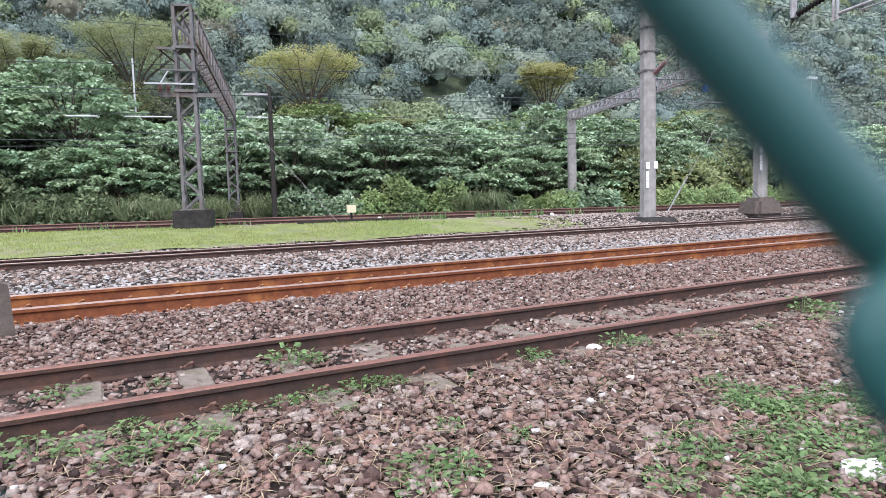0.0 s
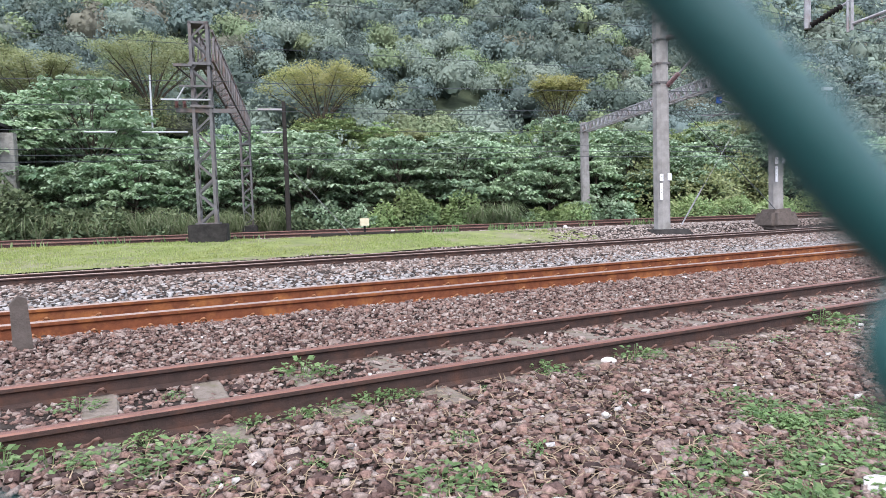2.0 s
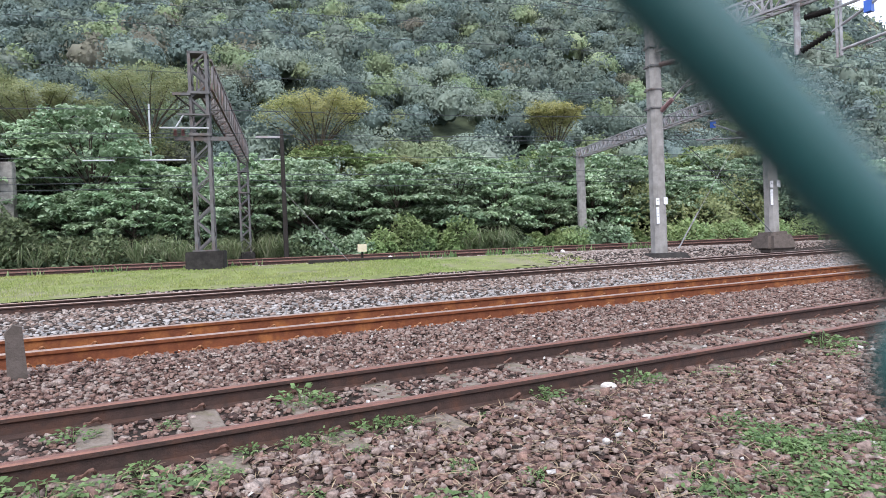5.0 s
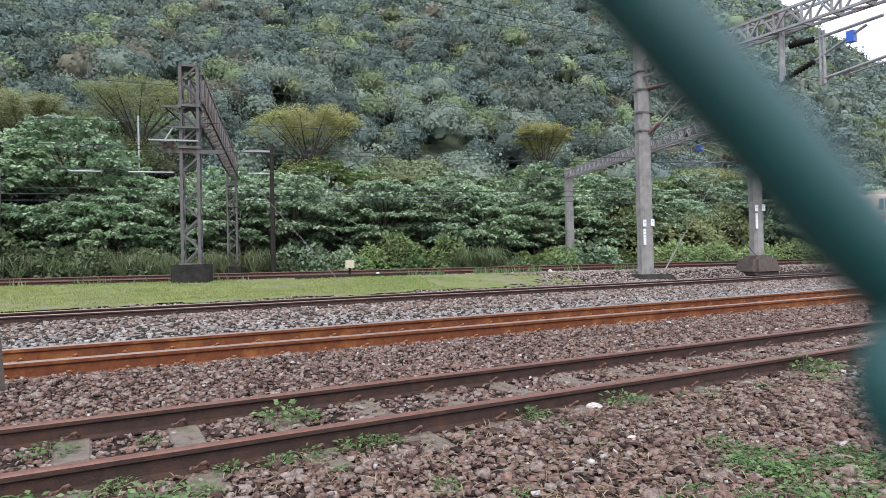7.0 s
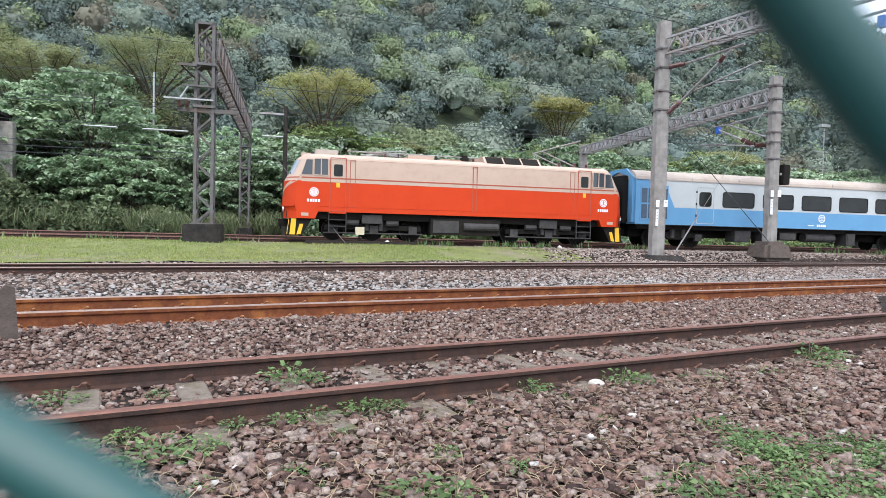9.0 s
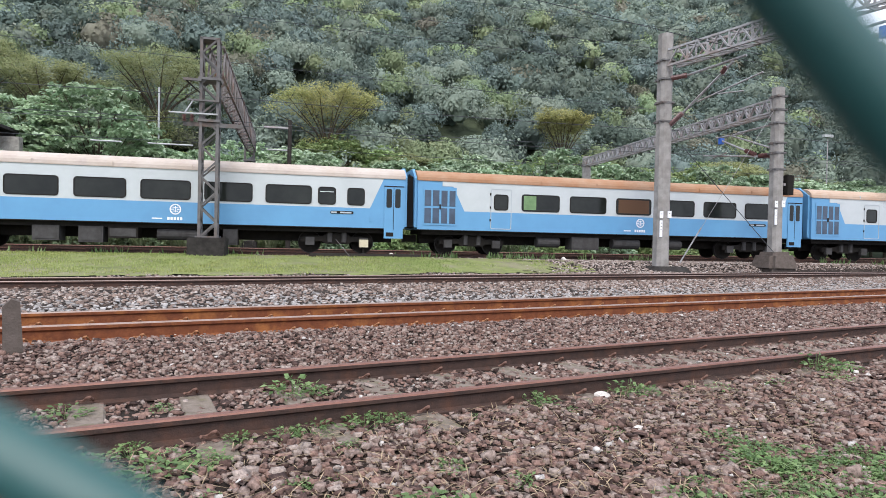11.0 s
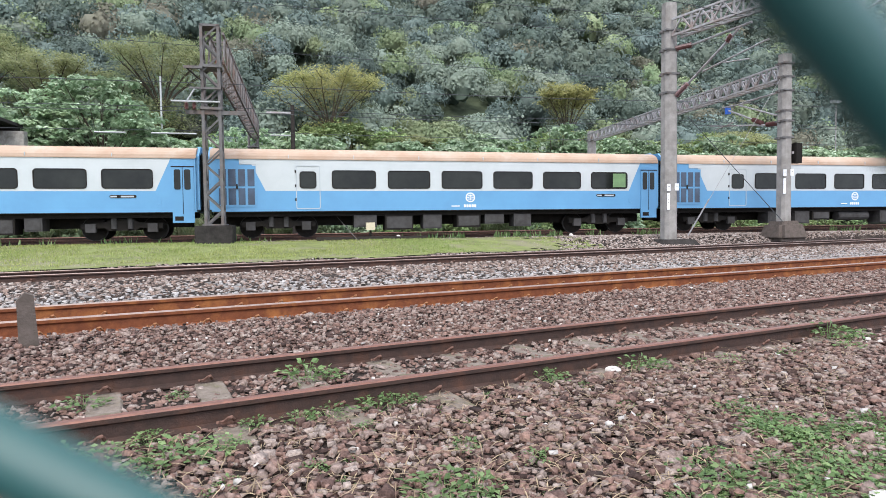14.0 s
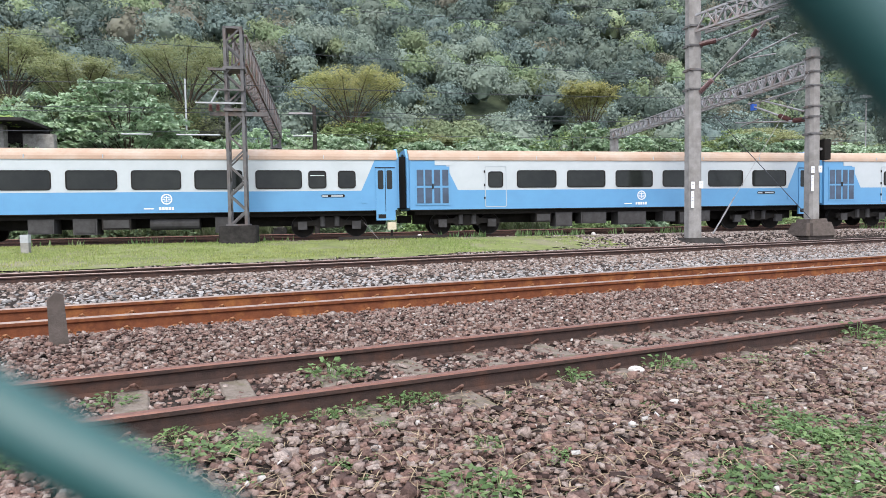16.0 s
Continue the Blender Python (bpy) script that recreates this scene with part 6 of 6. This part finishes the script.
# ---- small things by the tracks ----
def build_small():
    post = thing("marker_post", pose(-0.9, 7.05, 0.02, 0, -2, 8), "short weathered concrete marker post beside the rail", "post")
    part("shaft", plate(bmesh.new(), [(-0.085, -0.1), (0.085, -0.1), (0.068, 0.52), (0.0, 0.55), (-0.072, 0.48)], -0.07, 0.07), POST_MAT, post)
    post = thing("marker_post", placed(-8.76, 21.0, 0.25), "short pale-topped concrete marker post in the grass", "post")
    part("shaft", boxed(-0.11, 0.11, -0.09, 0.09, 0, 0.72), CONCRETE, post)
    part("cap", boxed(-0.115, 0.115, -0.095, 0.095, 0.5, 0.74), PALE_TUBE, post)
    bx = thing("relay_box", placed(2.8, 24.6, 0.62), "small beige relay box on a short leg beside the track", "box")
    part("housing", boxed(-0.17, 0.17, -0.12, 0.12, 0.28, 0.58), BEIGE_BOX, bx)
    part("leg", boxed(-0.04, 0.04, -0.04, 0.04, -0.15, 0.28), UNDER, bx)
    sl = thing("cable_trough", placed(2.6, 23.9, 0.5), "dark timber baulk lying in the grass", "timber")
    part("baulk", boxed(-1.9, 2.3, -0.14, 0.14, 0, 0.16), WOOD_DARK, sl)
    rock = thing("white_stone", placed(3.8, 23.9, 0.62), "white painted stone beside the timber", "stone")
    bm = bmesh.new()
    bmesh.ops.create_icosphere(bm, subdivisions=2, radius=0.1)
    for v in bm.verts:
        v.co *= 1 + 0.2 * noise.noise(v.co * 9)
    part("stone_body", bm, STONE_PALE, rock)
    for s, n, z, q in ((11.2, 24.3, 0.55, 1.0), ):
        copy_thing(rock, placed(s, n, z))
    for x, y, q in ((3.33, 3.72, 0.06), (2.95, 2.95, 0.035), (2.74, 1.4, 0.1), (1.0, 3.05, 0.035), (1.15, 2.75, 0.03), (1.5, 2.0, 0.04)):
        st = thing("white_rock", pose(x, y, 0.02), "pale rock lying on the ballast", "stone")
        bm = bmesh.new()
        bmesh.ops.create_icosphere(bm, subdivisions=2, radius=q)
        for v in bm.verts:
            v.co = Vector((v.co.x * 1.2, v.co.y * 0.9, v.co.z * 0.55)) * (1 + 0.35 * noise.noise(v.co * 14))
        part("rock_body", bm, STONE_PALE, st)
    for i, (s0, s1) in enumerate(((-12.2, -10.4), (-8.9, -6.2), (-1.6, -0.3))):
        tb = thing("conductor_tube", placed(s0, 43.0, 7.05), "white insulated tube carried along the track", "tube", "conductor tubes")
        part("tube_body", tube(bmesh.new(), (0, 0, 0), (s1 - s0, 0, 0), 0.05, seg=8), PALE_TUBE, tb)
    lp = thing("lamp_post", placed(-10.0, 52.0, 8.0), "slim pale metal lamp post among the trees", "post")
    part("shaft", tube(bmesh.new(), (0, 0, -7.5), (0, 0, 4.6), 0.07, seg=8), PALE_TUBE, lp)
    sl = thing("street_lamp", placed(58.5, 58.0, 0.5), "street lamp with a pale head on the hillside road", "lamp")
    part("pole", tube(bmesh.new(), (0, 0, 0), (0, 0, 13.4), 0.06, seg=6), GALV, sl)
    part("lamp_head", boxed(-0.6, 0.6, -0.2, 0.2, 13.3, 13.6), PALE_TUBE, sl)
    # open shed on the left
    sh = thing("track_shed", placed(-19.5, 45.5, 0.45), "open concrete shed with a mossy flat roof", "shed")
    part("roof", boxed(-8.5, 1.5, -2.0, 2.5, 7.45, 7.65), DARK_CONCRETE, sh)
    bm = bmesh.new()
    for i in range(60):
        x, r = random.uniform(-8.2, 0.9), random.uniform(0.3, 0.7)
        bmesh.ops.create_icosphere(bm, subdivisions=1, radius=1.0, matrix=Matrix.LocRotScale((x, random.uniform(-1.7, 0.5), 7.66), Euler((0, 0, random.uniform(0, 3))), (r, r, random.uniform(0.15, 0.3) + 0.03 * max(0.0, -x))))
    part("moss", bm, MOSS, sh, "bright green moss cushions")
    for x in (-0.7, -4.6):
        part("pillar", boxed(x - 0.3, x + 0.3, -0.2, 0.4, -0.3, 7.45), CONCRETE, sh)
    part("pier", boxed(0.35, 2.2, 0.7, 1.3, -0.3, 7.0), CONCRETE, sh, "pale streaked concrete pier")
    for x in (-0.6, -3.6, -6.4):
        over = shrub(130 + int(-x), LEAF_BROAD, 2.1, 1.5, 900, 0.32)
        over.matrix_basis = placed(-19.5 + x, 47.0, 8.05)
        tagged(over, "leafy climber growing over the shed roof", "shrub", "shrubs of the bank")
    # near-black wall colour paints the shade inside the open shed
    part("back_wall", boxed(-8.4, 1.4, 1.9, 2.3, -0.3, 7.45), DARK_CONCRETE, sh)


def build_fence():
    """Two strands of green chain-link wire right before the lens, one hooked behind the other."""
    fence = thing("chain_link_fence", Matrix(), "green plastic-coated chain-link fence wire close by", "fence")
    strands = {
        "upper_wire": [[0.0304, 0.0414, 1.2294], [0.0355, 0.0381, 1.2212], [0.0401, 0.0351, 1.2144], [0.0433, 0.0331, 1.2099], [0.0466, 0.031, 1.2051], [0.0496, 0.0291, 1.2004], [0.0529, 0.027, 1.1958], [0.0567, 0.0246, 1.1913], [0.0617, 0.0215, 1.1867]],
        "hooked_wire": [[0.0603, 0.0191, 1.1928], [0.0555, 0.0218, 1.1918], [0.0516, 0.024, 1.1899], [0.0502, 0.0248, 1.1867], [0.051, 0.0242, 1.1833], [0.0531, 0.0228, 1.1801], [0.0567, 0.0206, 1.1762], [0.0625, 0.017, 1.1694]],
        "lower_wire": [[-0.0245, 0.0716, 1.1774], [-0.0175, 0.0674, 1.1729], [-0.0117, 0.0639, 1.1697], [-0.0071, 0.0611, 1.1672], [-0.0016, 0.0578, 1.1638], [0.0057, 0.0533, 1.1588]],
    }
    for name, pts in strands.items():
        cu = bpy.data.curves.new(name, "CURVE")
        cu.dimensions, cu.bevel_depth, cu.bevel_resolution, cu.resolution_u = "3D", 0.0027 if name == "hooked_wire" else 0.0034, 5, 10
        sp = cu.splines.new("NURBS")
        sp.points.add(len(pts) - 1)
        for q, p in zip(sp.points, pts):
            q.co = (*p, 1)
        sp.use_endpoint_u, sp.order_u = True, 4
        tmp = bpy.data.objects.new("tmp", cu)
        scene.collection.objects.link(tmp)
        me = bpy.data.meshes.new_from_object(tmp.evaluated_get(bpy.context.evaluated_depsgraph_get()))
        bpy.data.objects.remove(tmp)
        me.materials.clear()
        me.materials.append(GREEN_PVC)
        ob = new(name, me)
        ob.parent = fence


build_ground()
build_track(3.85, 0.0, -24, 70, SLEEPER_PITCH, SLEEPER_FIRST, RUST_DARK, RUST_TOP, "old siding track with dark rusty rails and buried sleepers", 0.022, -2, 14)
build_track(7.8, 0.012, -40, 110, 0.56, 0.22, RUST_ORANGE, STEEL_TOP, "main track with bright orange rusty rails and worn heads", 0.02, -4, 22, gauge=1.34, clip_rust=CLIP_ORANGE, tall=1.33, clip_size=1.15)
build_track(14.5, 0.1, -60, 150, 0.62, 0.1, RUST_DARK, STEEL_TOP, "rusty railway track in brown ballast", 0.08, -7, 30)
build_track(TRAIN_N - 0.566, RAIL_Z - 0.15, -140, 140, 0.62, 0.1, RUST_DARK, RUST_TOP, "far rusty railway track that the train runs on", RAIL_Z - 0.16, -14, 30, pose(0, 0, 0, 0, 0, -13.5))
build_track(33.0, RAIL_Z - 0.15, -140, 140, 0.62, 0.1, RUST_DARK, RUST_TOP, "rusty railway track in front of the bank", RAIL_Z - 0.16, 0, 0, pose(0, 0, 0, 0, 0, -13.5))
build_catenary()
build_bank()
build_forest()
build_grass()
build_weeds()
build_small()
build_fence()
loco = build_loco()
coach_a = build_coach(False, None, "blue and white passenger coach with a rust-stained tan roof")
coach_b = build_coach(True, None, "blue and white passenger coach with a pale dusty roof")
for piece in coach_b.children:
    if piece.name.startswith(("roof", "gutter")):
        piece.data.materials[0] = ROOF_PALE
coach_c = build_coach(False, 0, "blue and white passenger coach with a drawn green curtain")
coach_d = build_coach(False, 5, "blue and white passenger coach with a half-drawn rear curtain")
coach_e = build_coach(True, None, "blue and white passenger coach with dark rear windows")
for piece in coach_c.children:
    if piece.name.startswith(("roof", "gutter")):
        piece.data.materials[0] = ROOF_RUSTY
coaches = [coach_b, coach_c, coach_a, coach_d, coach_e] + [copy_thing(o, Matrix()) for o in (coach_a, coach_a, coach_a)]
build_ballast()


def motions():
    """The train runs along its track; rows are seconds and the place of the locomotive's nose."""
    nose = [(0.0, 136.0), (3.0, 90.4), (6.0, 43.6), (7.0, 28.8), (7.5, 21.4), (8.0, 14.1), (8.5, 7.0), (9.0, -0.18), (10.0, -14.7), (11.0, -29.4), (11.5, -36.9), (12.5, -52.3), (13.0, -60.2), (13.5, -67.9), (14.0, -75.9), (14.5, -83.7), (15.0, -91.4), (16.0, -107.6)]
    for i, car in enumerate([loco] + coaches):
        back = 0.0 if i == 0 else 14.9 + 19.2 * (i - 1)
        walk(car, [(t, placed(s + back, TRAIN_N, RAIL_Z)) for t, s in nose])


motions()
